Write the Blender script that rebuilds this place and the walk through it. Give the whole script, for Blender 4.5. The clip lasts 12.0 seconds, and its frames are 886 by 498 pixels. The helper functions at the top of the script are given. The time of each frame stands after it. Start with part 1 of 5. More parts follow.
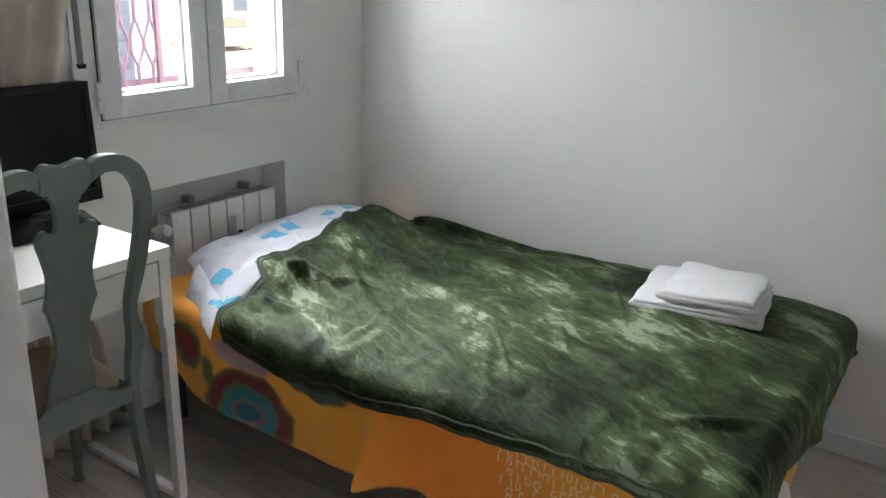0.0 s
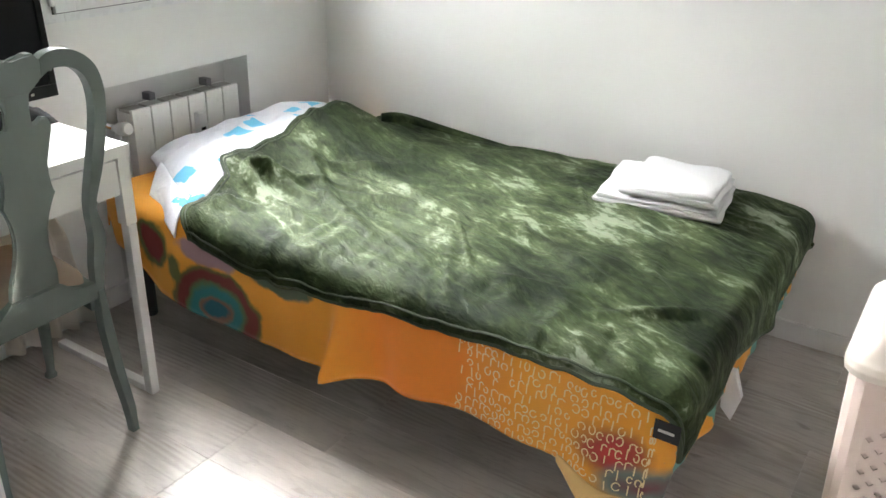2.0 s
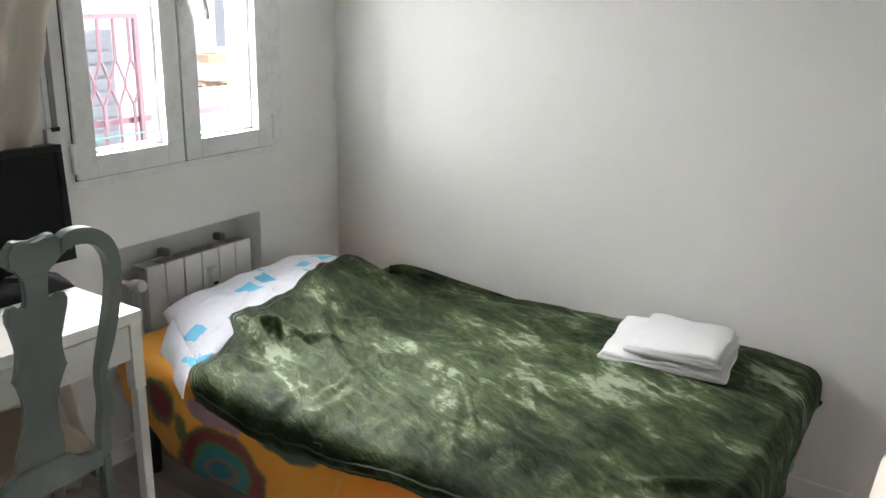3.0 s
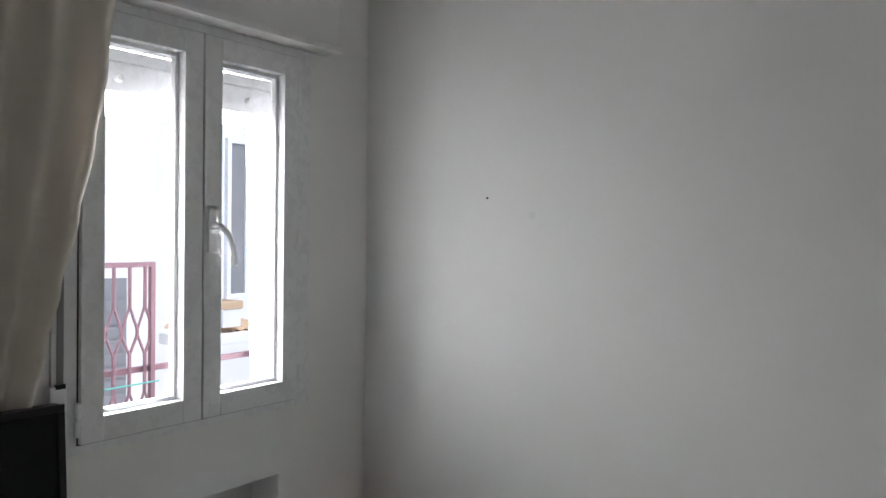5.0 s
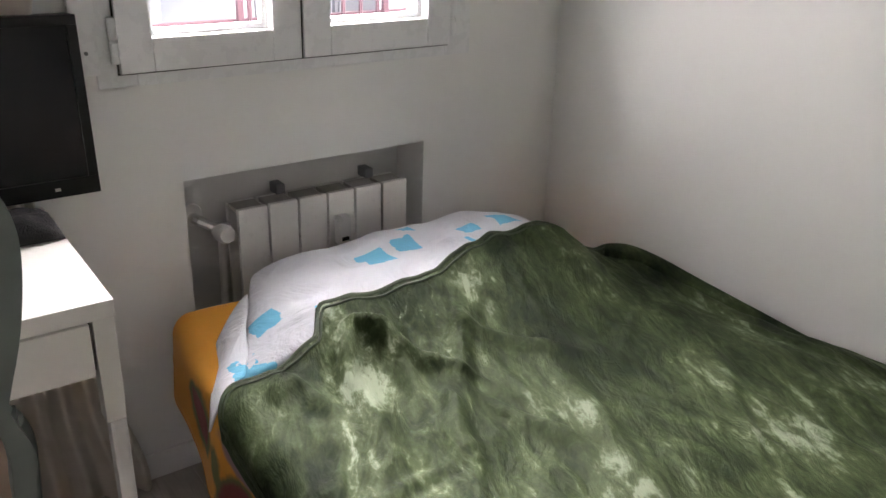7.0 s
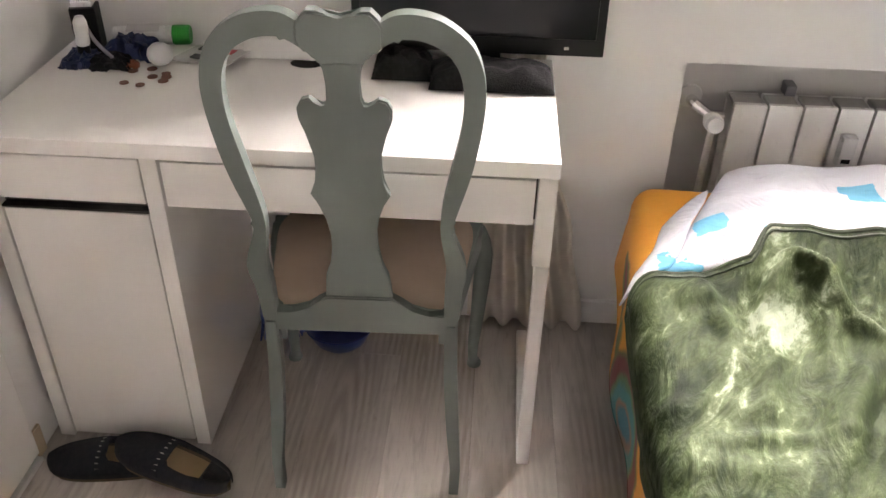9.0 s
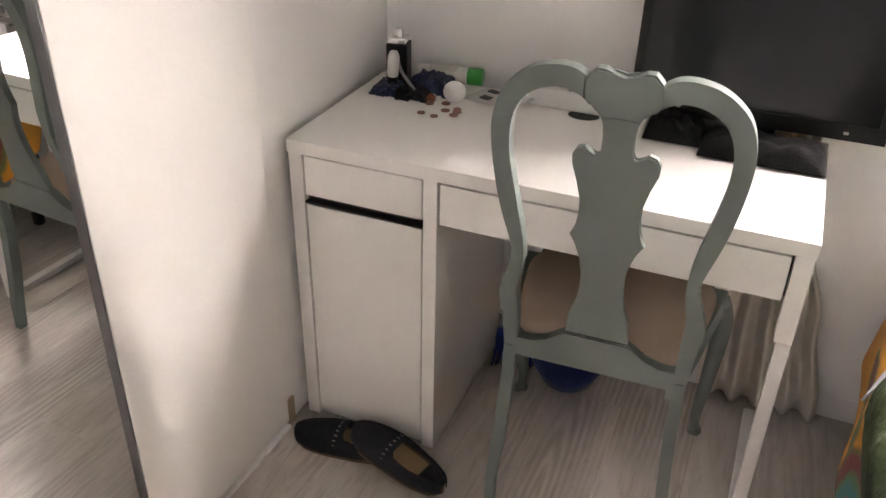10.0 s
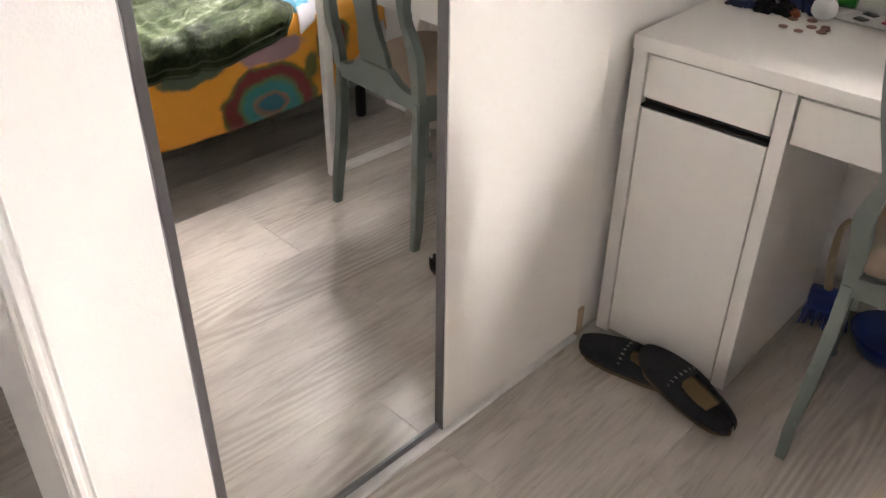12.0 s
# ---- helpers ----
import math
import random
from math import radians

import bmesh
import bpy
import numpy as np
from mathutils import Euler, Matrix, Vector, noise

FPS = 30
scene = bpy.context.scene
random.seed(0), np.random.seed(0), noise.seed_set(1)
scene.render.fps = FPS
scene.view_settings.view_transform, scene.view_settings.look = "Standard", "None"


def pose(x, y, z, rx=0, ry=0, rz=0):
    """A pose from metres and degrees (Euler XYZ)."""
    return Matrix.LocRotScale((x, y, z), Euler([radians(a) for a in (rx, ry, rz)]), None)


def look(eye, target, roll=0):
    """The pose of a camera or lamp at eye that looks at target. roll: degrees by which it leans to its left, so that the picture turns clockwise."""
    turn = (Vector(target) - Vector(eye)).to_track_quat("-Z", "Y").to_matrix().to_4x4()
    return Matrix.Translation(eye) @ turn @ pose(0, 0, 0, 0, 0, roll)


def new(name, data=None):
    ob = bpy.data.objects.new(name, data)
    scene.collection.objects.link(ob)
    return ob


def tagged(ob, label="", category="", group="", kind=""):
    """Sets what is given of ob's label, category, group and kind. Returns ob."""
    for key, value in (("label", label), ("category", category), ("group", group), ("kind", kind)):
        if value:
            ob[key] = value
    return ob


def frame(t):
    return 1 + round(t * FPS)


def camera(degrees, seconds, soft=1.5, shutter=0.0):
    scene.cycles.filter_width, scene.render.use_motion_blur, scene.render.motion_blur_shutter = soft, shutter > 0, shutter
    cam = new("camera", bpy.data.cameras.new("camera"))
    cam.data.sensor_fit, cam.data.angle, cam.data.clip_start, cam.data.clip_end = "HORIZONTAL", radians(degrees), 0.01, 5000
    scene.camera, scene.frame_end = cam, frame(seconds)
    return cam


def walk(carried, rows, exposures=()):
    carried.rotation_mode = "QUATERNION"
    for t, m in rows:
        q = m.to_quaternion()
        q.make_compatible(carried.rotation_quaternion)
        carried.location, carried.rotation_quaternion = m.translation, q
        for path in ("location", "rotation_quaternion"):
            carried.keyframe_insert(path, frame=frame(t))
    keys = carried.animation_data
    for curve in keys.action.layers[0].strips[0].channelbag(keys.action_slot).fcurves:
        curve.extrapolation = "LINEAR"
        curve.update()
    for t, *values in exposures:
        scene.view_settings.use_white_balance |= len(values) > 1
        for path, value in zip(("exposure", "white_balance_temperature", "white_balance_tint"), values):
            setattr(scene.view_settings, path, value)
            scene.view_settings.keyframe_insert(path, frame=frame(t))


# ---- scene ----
cam = camera(55.2, 12.0)
PATH = [
    (0, (2.251, -2.685, 1.451), (1.185, -1.118, 0.811), 1.6),
    (0.5, (2.285, -2.672, 1.428), (1.262, -1.092, 0.752), 1.8),
    (1, (2.292, -2.669, 1.387), (1.293, -1.105, 0.641), 1.8),
    (1.5, (2.29, -2.657, 1.373), (1.314, -1.127, 0.532), 1.8),
    (2, (2.291, -2.67, 1.45), (1.322, -1.146, 0.589), 1.8),
    (2.5, (2.292, -2.667, 1.511), (1.293, -1.114, 0.742), 1.6),
    (3, (2.295, -2.662, 1.562), (1.243, -1.067, 0.972), 1.4),
    (3.5, (2.286, -2.662, 1.603), (1.194, -1.029, 1.228), 1.0),
    (3.7, (2.281, -2.666, 1.618), (1.176, -1.023, 1.337), 1.1),
    (5.3, (1.957, -2.399, 1.52), (0.84, -0.74, 1.491), 0.6),
    (5.5, (1.917, -2.308, 1.504), (0.768, -0.674, 1.403), 0.8),
    (6, (1.918, -2.078, 1.475), (0.575, -0.622, 1.199), 1.3),
    (6.5, (1.809, -1.805, 1.401), (0.361, -0.529, 0.878), 1.3),
    (6.7, (1.783, -1.717, 1.349), (0.335, -0.502, 0.697), 1.6),
    (8.3, (1.728, -1.601, 1.367), (0.137, -1.207, 0.22), 1.7),
    (8.5, (1.736, -1.572, 1.389), (0.121, -1.314, 0.238), 1.6),
    (9, (1.807, -1.508, 1.436), (0.156, -1.61, 0.311), 1.1),
    (9.5, (1.869, -1.501, 1.467), (0.239, -1.91, 0.382), 1.4),
    (10, (1.92, -1.517, 1.472), (0.331, -2.161, 0.443), 1.3),
    (10.5, (1.982, -1.53, 1.445), (0.464, -2.401, 0.477), 1.0),
    (11, (1.993, -1.597, 1.414), (0.575, -2.615, 0.436), 0.7),
    (11.5, (2.024, -1.608, 1.362), (0.697, -2.714, 0.355), 0.7),
    (12, (2.018, -1.61, 1.323), (0.779, -2.729, 0.222), 0.7),
]
EXPOSURES = [(0, 2.3, 6150, 9), (0.5, 2.58, 6250, 9), (1, 2.98, 6350, 10), (1.5, 3.25, 6400, 9), (2.0, 3.18, 6400, 9), (2.5, 2.95, 6450, 10), (3.5, 2.12, 6300, 10), (5.5, 1.55, 6200, 13), (6.0, 1.75, 6300, 13), (6.5, 2.0, 6500, 14),
             (8.3, 2.9, 7000, 23), (9, 3.22, 7080, 21), (10, 3.2, 7080, 21), (10.5, 3.27, 7050, 20), (12, 3.22, 6930, 18)]
walk(cam, [(t, look(e, g, r)) for t, e, g, r in PATH], EXPOSURES)

# ---- light ----
world = bpy.data.worlds.new("world")
scene.world = world
world.use_nodes = True
wn = world.node_tree
sky = wn.nodes.new("ShaderNodeTexSky")
sky.sky_type, sky.sun_disc = "NISHITA", False
sky.sun_elevation, sky.sun_rotation = radians(52), radians(70)
wn.links.new(sky.outputs[0], wn.nodes["Background"].inputs[0])
wn.nodes["Background"].inputs[1].default_value = 0.09
sun = new("sun", bpy.data.lights.new("sun", "SUN"))
sun.data.energy, sun.data.angle, sun.data.color = 0.9, radians(12), (1, 0.97, 0.93)
sun.matrix_world = look((6, 2.2, 9.5), (0, 0, 0))


def sky_light(name, at, target, wide, high, watts, color):
    ob = new(name, bpy.data.lights.new(name, "AREA"))
    ob.data.shape, ob.data.size, ob.data.size_y, ob.data.energy, ob.data.color = "RECTANGLE", wide, high, watts, color
    ob.matrix_world = look(at, target)


# daylight of the open courtyard just outside the window
sky_light("courtyard_daylight", (-1.9, -2.15, 2.0), (0.0, -0.8, 1.5), 2.6, 2.4, 37, (1.0, 0.985, 0.97))
sky_light("overhead_daylight", (-1.5, 0.1, 2.8), (0.0, -0.8, 1.5), 2.6, 1.6, 220, (1.0, 0.985, 0.97))
sky_light("far_daylight", (-2.1, 2.6, 1.9), (0.0, -0.8, 1.5), 1.9, 3.2, 58, (1.0, 0.985, 0.97))


# ---- materials ----
class Nodes:
    def __init__(self, name):
        self.m = bpy.data.materials.new(name)
        self.m.use_nodes = True
        self.t = self.m.node_tree
        self.b = self.t.nodes["Principled BSDF"]
        self.co = self.t.nodes.new("ShaderNodeTexCoord").outputs["Object"]

    def put(self, key, value):
        if isinstance(value, (int, float)):
            self.b.inputs[key].default_value = value
        elif isinstance(value, tuple):
            self.b.inputs[key].default_value = (*value, 1)[:4]
        else:
            self.t.links.new(value, self.b.inputs[key])
        return self

    def scaled(self, s, offset=(0, 0, 0), src=None):
        n = self.t.nodes.new("ShaderNodeMapping")
        n.inputs["Scale"].default_value = s if isinstance(s, tuple) else (s, s, s)
        n.inputs["Location"].default_value = offset
        self.t.links.new(src or self.co, n.inputs["Vector"])
        return n.outputs[0]

    def noise(self, scale, detail=4.0, rough=0.55, distort=0.0, src=None):
        n = self.t.nodes.new("ShaderNodeTexNoise")
        self.t.links.new(self.scaled(scale, src=src), n.inputs["Vector"])
        n.inputs["Scale"].default_value = 1.0
        n.inputs["Detail"].default_value = detail
        n.inputs["Roughness"].default_value = rough
        n.inputs["Distortion"].default_value = distort
        return n.outputs["Fac"]

    def ramp(self, fac, stops):
        n = self.t.nodes.new("ShaderNodeValToRGB")
        el = n.color_ramp.elements
        while len(el) < len(stops):
            el.new(0.5)
        for e, (p, c) in zip(el, stops):
            e.position = p
            e.color = (*c, 1) if isinstance(c, tuple) else (c, c, c, 1)
        self.t.links.new(fac, n.inputs[0])
        return n.outputs[0]

    def mix(self, fac, a, b, how="MIX"):
        n = self.t.nodes.new("ShaderNodeMix")
        n.data_type, n.blend_type = "RGBA", how
        for i, v in ((0, fac), (6, a), (7, b)):
            if isinstance(v, (int, float)):
                n.inputs[i].default_value = v
            elif isinstance(v, tuple):
                n.inputs[i].default_value = (*v, 1)
            else:
                self.t.links.new(v, n.inputs[i])
        return n.outputs[2]

    def math(self, op, *args):
        n = self.t.nodes.new("ShaderNodeMath")
        n.operation = op
        for i, v in enumerate(args):
            if isinstance(v, (int, float)):
                n.inputs[i].default_value = v
            else:
                self.t.links.new(v, n.inputs[i])
        return n.outputs[0]

    def axes(self, src=None):
        n = self.t.nodes.new("ShaderNodeSeparateXYZ")
        self.t.links.new(src or self.co, n.inputs[0])
        return n.outputs

    def random(self):
        return self.t.nodes.new("ShaderNodeObjectInfo").outputs["Random"]

    def bump(self, height, strength=0.3, distance=0.002):
        n = self.t.nodes.new("ShaderNodeBump")
        n.inputs["Strength"].default_value = strength
        n.inputs["Distance"].default_value = distance
        self.t.links.new(height, n.inputs["Height"])
        self.t.links.new(n.outputs[0], self.b.inputs["Normal"])
        return self


def painted(name, color, rough=0.5, grain=60.0, vary=0.08, bump=0.15, big=2.5, dist=0.001):
    n = Nodes(name)
    lo = tuple(c * (1 - vary) for c in color)
    c = n.mix(n.noise(big, 5), lo, color)
    n.put("Base Color", c).put("Roughness", n.ramp(n.noise(big * 6), [(0.3, rough * 0.88), (0.7, min(1, rough * 1.12))]))
    n.bump(n.noise(grain, 3), bump, dist)
    return n.m


def metal(name, color, rough):
    n = Nodes(name)
    n.put("Base Color", color).put("Metallic", 1.0).put("Roughness", n.ramp(n.noise((300, 300, 4)), [(0.3, rough * 0.9), (0.7, rough * 1.1)]))
    return n.m


M_wall = painted("wall_paint", (0.815, 0.81, 0.79), 0.75, 220, 0.05, 0.35, 1.3, 0.0012)
M_ceiling = painted("ceiling_paint", (0.87, 0.865, 0.85), 0.8, 200, 0.04, 0.3, 1.3)
M_niche = painted("niche_paint", (0.66, 0.65, 0.63), 0.8, 180, 0.08, 0.4, 3.0)
M_trim = painted("white_lacquer", (0.76, 0.755, 0.74), 0.35, 90, 0.05, 0.1, 2.0)
M_pvc = painted("white_pvc", (0.78, 0.785, 0.79), 0.28, 30, 0.03, 0.03, 4.0)
M_melamine = painted("white_melamine", (0.78, 0.765, 0.735), 0.32, 160, 0.04, 0.08, 3.0)
M_door = painted("wardrobe_white", (0.81, 0.795, 0.76), 0.42, 120, 0.04, 0.08, 2.0)
M_radiator = painted("radiator_enamel", (0.82, 0.81, 0.785), 0.3, 80, 0.06, 0.06, 8.0)
M_dust = painted("dusty_enamel", (0.5, 0.48, 0.45), 0.8, 90, 0.4, 0.3, 30.0)
M_black = painted("black_plastic", (0.012, 0.012, 0.013), 0.38, 200, 0.3, 0.2, 10)
M_screen = painted("dark_screen", (0.008, 0.009, 0.011), 0.14, 20, 0.2, 0.0, 3)
for m_ in (M_black, M_screen):
    m_.node_tree.nodes["Principled BSDF"].inputs["Specular IOR Level"].default_value = 0.22
M_cloth_black = painted("black_fleece", (0.005, 0.005, 0.006), 0.95, 300, 0.4, 0.8, 20, 0.003)
M_steel = metal("brushed_grey_steel", (0.2, 0.2, 0.21), 0.45)
M_chrome = metal("chrome", (0.8, 0.8, 0.8), 0.12)
M_copper = metal("worn_copper", (0.24, 0.11, 0.08), 0.42)
# near-black fill for plank joints and for shade painted into narrow gaps
M_seam_shade = painted("dark_gap_shade", (0.018, 0.016, 0.014), 0.8, 50, 0.2, 0.1)
M_legs = painted("black_steel_paint", (0.01, 0.01, 0.01), 0.4, 100, 0.2, 0.1)
M_navy = painted("navy_canvas", (0.011, 0.012, 0.019), 0.9, 500, 0.3, 0.7, 15, 0.0015)
M_rope = painted("jute_rope", (0.15, 0.11, 0.07), 0.95, 250, 0.4, 0.9, 20, 0.003)
M_insole = painted("tan_insole", (0.42, 0.29, 0.16), 0.8, 200, 0.3, 0.3, 15)
M_stitch = painted("pale_thread", (0.6, 0.58, 0.54), 0.8, 300, 0.2, 0.3)
M_blue = painted("blue_plastic", (0.005, 0.03, 0.2), 0.35, 60, 0.1, 0.05)
M_handle = painted("pale_wood_handle", (0.5, 0.38, 0.25), 0.6, 80, 0.2, 0.2)
M_green = painted("green_cap_plastic", (0.01, 0.27, 0.03), 0.35, 60, 0.1, 0.05)
M_white = painted("white_plastic", (0.72, 0.72, 0.71), 0.3, 60, 0.05, 0.03)
M_bluebag = painted("blue_foil_bag", (0.006, 0.018, 0.085), 0.4, 60, 0.4, 0.4, 40, 0.004)
M_orange = painted("orange_wrapper", (0.4, 0.12, 0.05), 0.4, 60, 0.5, 0.3, 40)
M_paper = painted("printed_paper", (0.55, 0.54, 0.53), 0.5, 60, 0.1, 0.1, 20)
M_red = painted("red_ink", (0.45, 0.04, 0.06), 0.5, 60, 0.1, 0.05)
M_dark = painted("dark_ink", (0.03, 0.03, 0.035), 0.5, 60, 0.1, 0.05)
M_towel = painted("white_terry", (0.8, 0.8, 0.81), 0.95, 260, 0.06, 1.0, 12, 0.004)
M_seat = painted("cream_seat_fabric", (0.46, 0.35, 0.27), 0.9, 420, 0.2, 0.6, 8, 0.0015)
M_label = painted("black_label", (0.012, 0.012, 0.014), 0.7, 300, 0.3, 0.4)
M_sheet = painted("white_sheet", (0.75, 0.75, 0.77), 0.85, 300, 0.06, 0.3, 8)
M_lining = painted("cream_lining", (0.75, 0.5, 0.2), 0.85, 300, 0.12, 0.4, 9)
M_print = painted("pale_print", (0.8, 0.66, 0.38), 0.8, 200, 0.1, 0.2)
M_facade = painted("white_render", (0.8, 0.79, 0.77), 0.9, 30, 0.06, 0.4, 0.6, 0.004)
M_iron = painted("mauve_iron_paint", (0.22, 0.11, 0.13), 0.5, 60, 0.2, 0.2)
M_shutter = painted("grey_shutter", (0.24, 0.24, 0.25), 0.6, 60, 0.1, 0.2)
M_tile = painted("terracotta_tile", (0.66, 0.47, 0.3), 0.8, 30, 0.3, 0.4)
M_cord = painted("turquoise_cord", (0.06, 0.33, 0.29), 0.6, 60, 0.1, 0.1)
M_far = painted("pale_ground", (0.45, 0.43, 0.4), 0.9, 10, 0.2, 0.2)


def chair_paint():
    n = Nodes("sage_grey_chalk_paint")
    c = n.mix(n.noise(9, 6), (0.125, 0.155, 0.142), (0.165, 0.2, 0.185))
    worn = n.ramp(n.noise(38, 6, 0.7), [(0.70, 0.0), (0.76, 1.0)])
    c = n.mix(worn, c, (0.2, 0.22, 0.205))
    n.put("Base Color", c).put("Roughness", 0.5)
    n.bump(n.noise((80, 80, 14), 4), 0.35, 0.0012)
    return n.m


M_chair = chair_paint()


def velvet():
    n = Nodes("green_crushed_velvet")
    turned = n.t.nodes.new("ShaderNodeMapping")
    turned.inputs["Rotation"].default_value = (0, 0, radians(24))
    n.t.links.new(n.co, turned.inputs["Vector"])
    p = turned.outputs[0]
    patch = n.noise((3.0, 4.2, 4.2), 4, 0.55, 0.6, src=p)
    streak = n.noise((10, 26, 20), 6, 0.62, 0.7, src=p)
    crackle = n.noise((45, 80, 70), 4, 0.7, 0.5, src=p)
    nap_sheen = n.math("ADD", n.math("MULTIPLY", patch, 0.54), n.math("MULTIPLY", streak, 0.32))
    nap_sheen = n.math("ADD", nap_sheen, n.math("MULTIPLY", crackle, 0.14))
    # the pale stops put the brushed nap's sheen into the base colour
    c = n.ramp(nap_sheen, [(0.39, (0.007, 0.012, 0.005)), (0.46, (0.02, 0.032, 0.012)), (0.52, (0.042, 0.06, 0.023)), (0.555, (0.07, 0.094, 0.043)), (0.6, (0.23, 0.27, 0.19))])
    n.put("Base Color", c).put("Roughness", n.ramp(nap_sheen, [(0.42, 0.72), (0.6, 0.58)])).put("Specular IOR Level", 0.14)
    n.put("Sheen Weight", n.ramp(nap_sheen, [(0.45, 0.05), (0.6, 0.2)])).put("Sheen Roughness", 0.28).put("Sheen Tint", (0.74, 0.92, 0.64))
    h = n.math("ADD", n.noise((7, 17, 12), 5, 0.55, 1.2, src=p), n.math("MULTIPLY", streak, 0.55))
    n.bump(n.math("ADD", h, n.math("MULTIPLY", crackle, 0.1)), 0.6, 0.02)
    return n.m


M_velvet = velvet()
M_velvet_hem = painted("green_velvet_hem", (0.035, 0.055, 0.024), 0.6, 300, 0.3, 0.5, 12, 0.002)


def print_cloth():
    """Yellow cotton with printed rings and blotches along the front."""
    n = Nodes("yellow_printed_cotton")
    ax = n.axes()
    wob = n.math("MULTIPLY", n.math("SUBTRACT", n.noise(14, 3), 0.5), 0.05)

    def dist(cx, cz, kx=1.0, kz=1.0):
        dx = n.math("MULTIPLY", n.math("SUBTRACT", ax[0], cx), kx)
        dz = n.math("MULTIPLY", n.math("SUBTRACT", ax[2], cz), kz)
        return n.math("ADD", n.math("SQRT", n.math("ADD", n.math("MULTIPLY", dx, dx), n.math("MULTIPLY", dz, dz))), wob)

    front = n.math("LESS_THAN", ax[1], -1.10)
    base = n.mix(n.noise(3, 5), (0.70, 0.275, 0.016), (0.80, 0.37, 0.034))
    orange = n.math("MULTIPLY", n.ramp(dist(1.3, 0.34, 1.0, 0.8), [(0.12, 1.0), (0.3, 0.0)]), 0.7)
    c = n.mix(orange, base, (0.72, 0.17, 0.01))

    def motif(col, d, rings, edge=0.006):
        for radius, color in rings:
            m = n.ramp(d, [(max(0.0, radius - edge), 1.0), (radius + edge, 0.0)])
            col = n.mix(n.math("MULTIPLY", m, front), col, color)
        return col

    c = motif(c, dist(0.60, 0.215, 0.75, 1.0), [(0.135, (0.13, 0.12, 0.03)), (0.122, (0.17, 0.022, 0.02)), (0.086, (0.09, 0.19, 0.08)), (0.073, (0.03, 0.21, 0.21)),
                                               (0.042, (0.33, 0.13, 0.05)), (0.034, (0.02, 0.13, 0.17))])
    c = motif(c, dist(0.33, 0.35, 1.0, 0.9), [(0.07, (0.13, 0.15, 0.04)), (0.052, (0.2, 0.018, 0.016))])
    c = motif(c, dist(0.44, 0.30, 1.0, 0.6), [(0.03, (0.13, 0.15, 0.04))])
    c = motif(c, dist(0.58, 0.385, 0.45, 1.4), [(0.055, (0.32, 0.2, 0.22))])
    c = motif(c, dist(0.86, 0.375, 0.5, 1.6), [(0.05, (0.08, 0.12, 0.08))])
    c = motif(c, dist(1.82, 0.285, 0.7, 1.0), [(0.05, (0.2, 0.03, 0.025)), (0.03, (0.5, 0.03, 0.03))], 0.02)
    c = motif(c, dist(1.9, 0.215, 0.6, 1.3), [(0.055, (0.13, 0.2, 0.18)), (0.025, (0.16, 0.04, 0.05))], 0.02)
    foot = n.math("GREATER_THAN", ax[0], 1.93)
    spot = n.math("MULTIPLY", n.ramp(n.noise(12, 2), [(0.5, 0.0), (0.53, 1.0)]), foot)
    c = n.mix(spot, c, (0.12, 0.3, 0.27))
    n.put("Base Color", c).put("Roughness", 0.8).put("Sheen Weight", 0.1)
    n.bump(n.math("ADD", n.noise(7, 4), n.math("MULTIPLY", n.noise(500, 2), 0.05)), 0.4, 0.012)
    return n.m


M_yellow = print_cloth()


def pillow_cloth():
    n = Nodes("white_cotton_with_blue_print")
    v = n.t.nodes.new("ShaderNodeTexVoronoi")
    v.distance = "CHEBYCHEV"
    v.inputs["Scale"].default_value = 1.0
    v.inputs["Randomness"].default_value = 0.8
    n.t.links.new(n.scaled((10, 10, 4)), v.inputs["Vector"])
    rnd = n.axes(v.outputs["Color"])
    size = n.math("MULTIPLY", n.math("LESS_THAN", rnd[0], 0.42), n.math("ADD", n.math("MULTIPLY", rnd[1], 0.3), 0.14))
    d = n.math("ADD", v.outputs["Distance"], n.math("MULTIPLY", n.math("SUBTRACT", n.noise(40, 3), 0.5), 0.22))
    mask = n.math("LESS_THAN", d, size)
    col = n.mix(n.math("GREATER_THAN", rnd[2], 0.8), (0.16, 0.52, 0.74), (0.5, 0.68, 0.2))
    c = n.mix(mask, (0.68, 0.69, 0.75), col)
    n.put("Base Color", c).put("Roughness", 0.85)
    n.bump(n.math("ADD", n.noise((9, 7, 9), 4, 0.6, 1.2), n.math("MULTIPLY", n.noise(500, 2), 0.04)), 0.7, 0.02)
    return n.m


M_pillow = pillow_cloth()


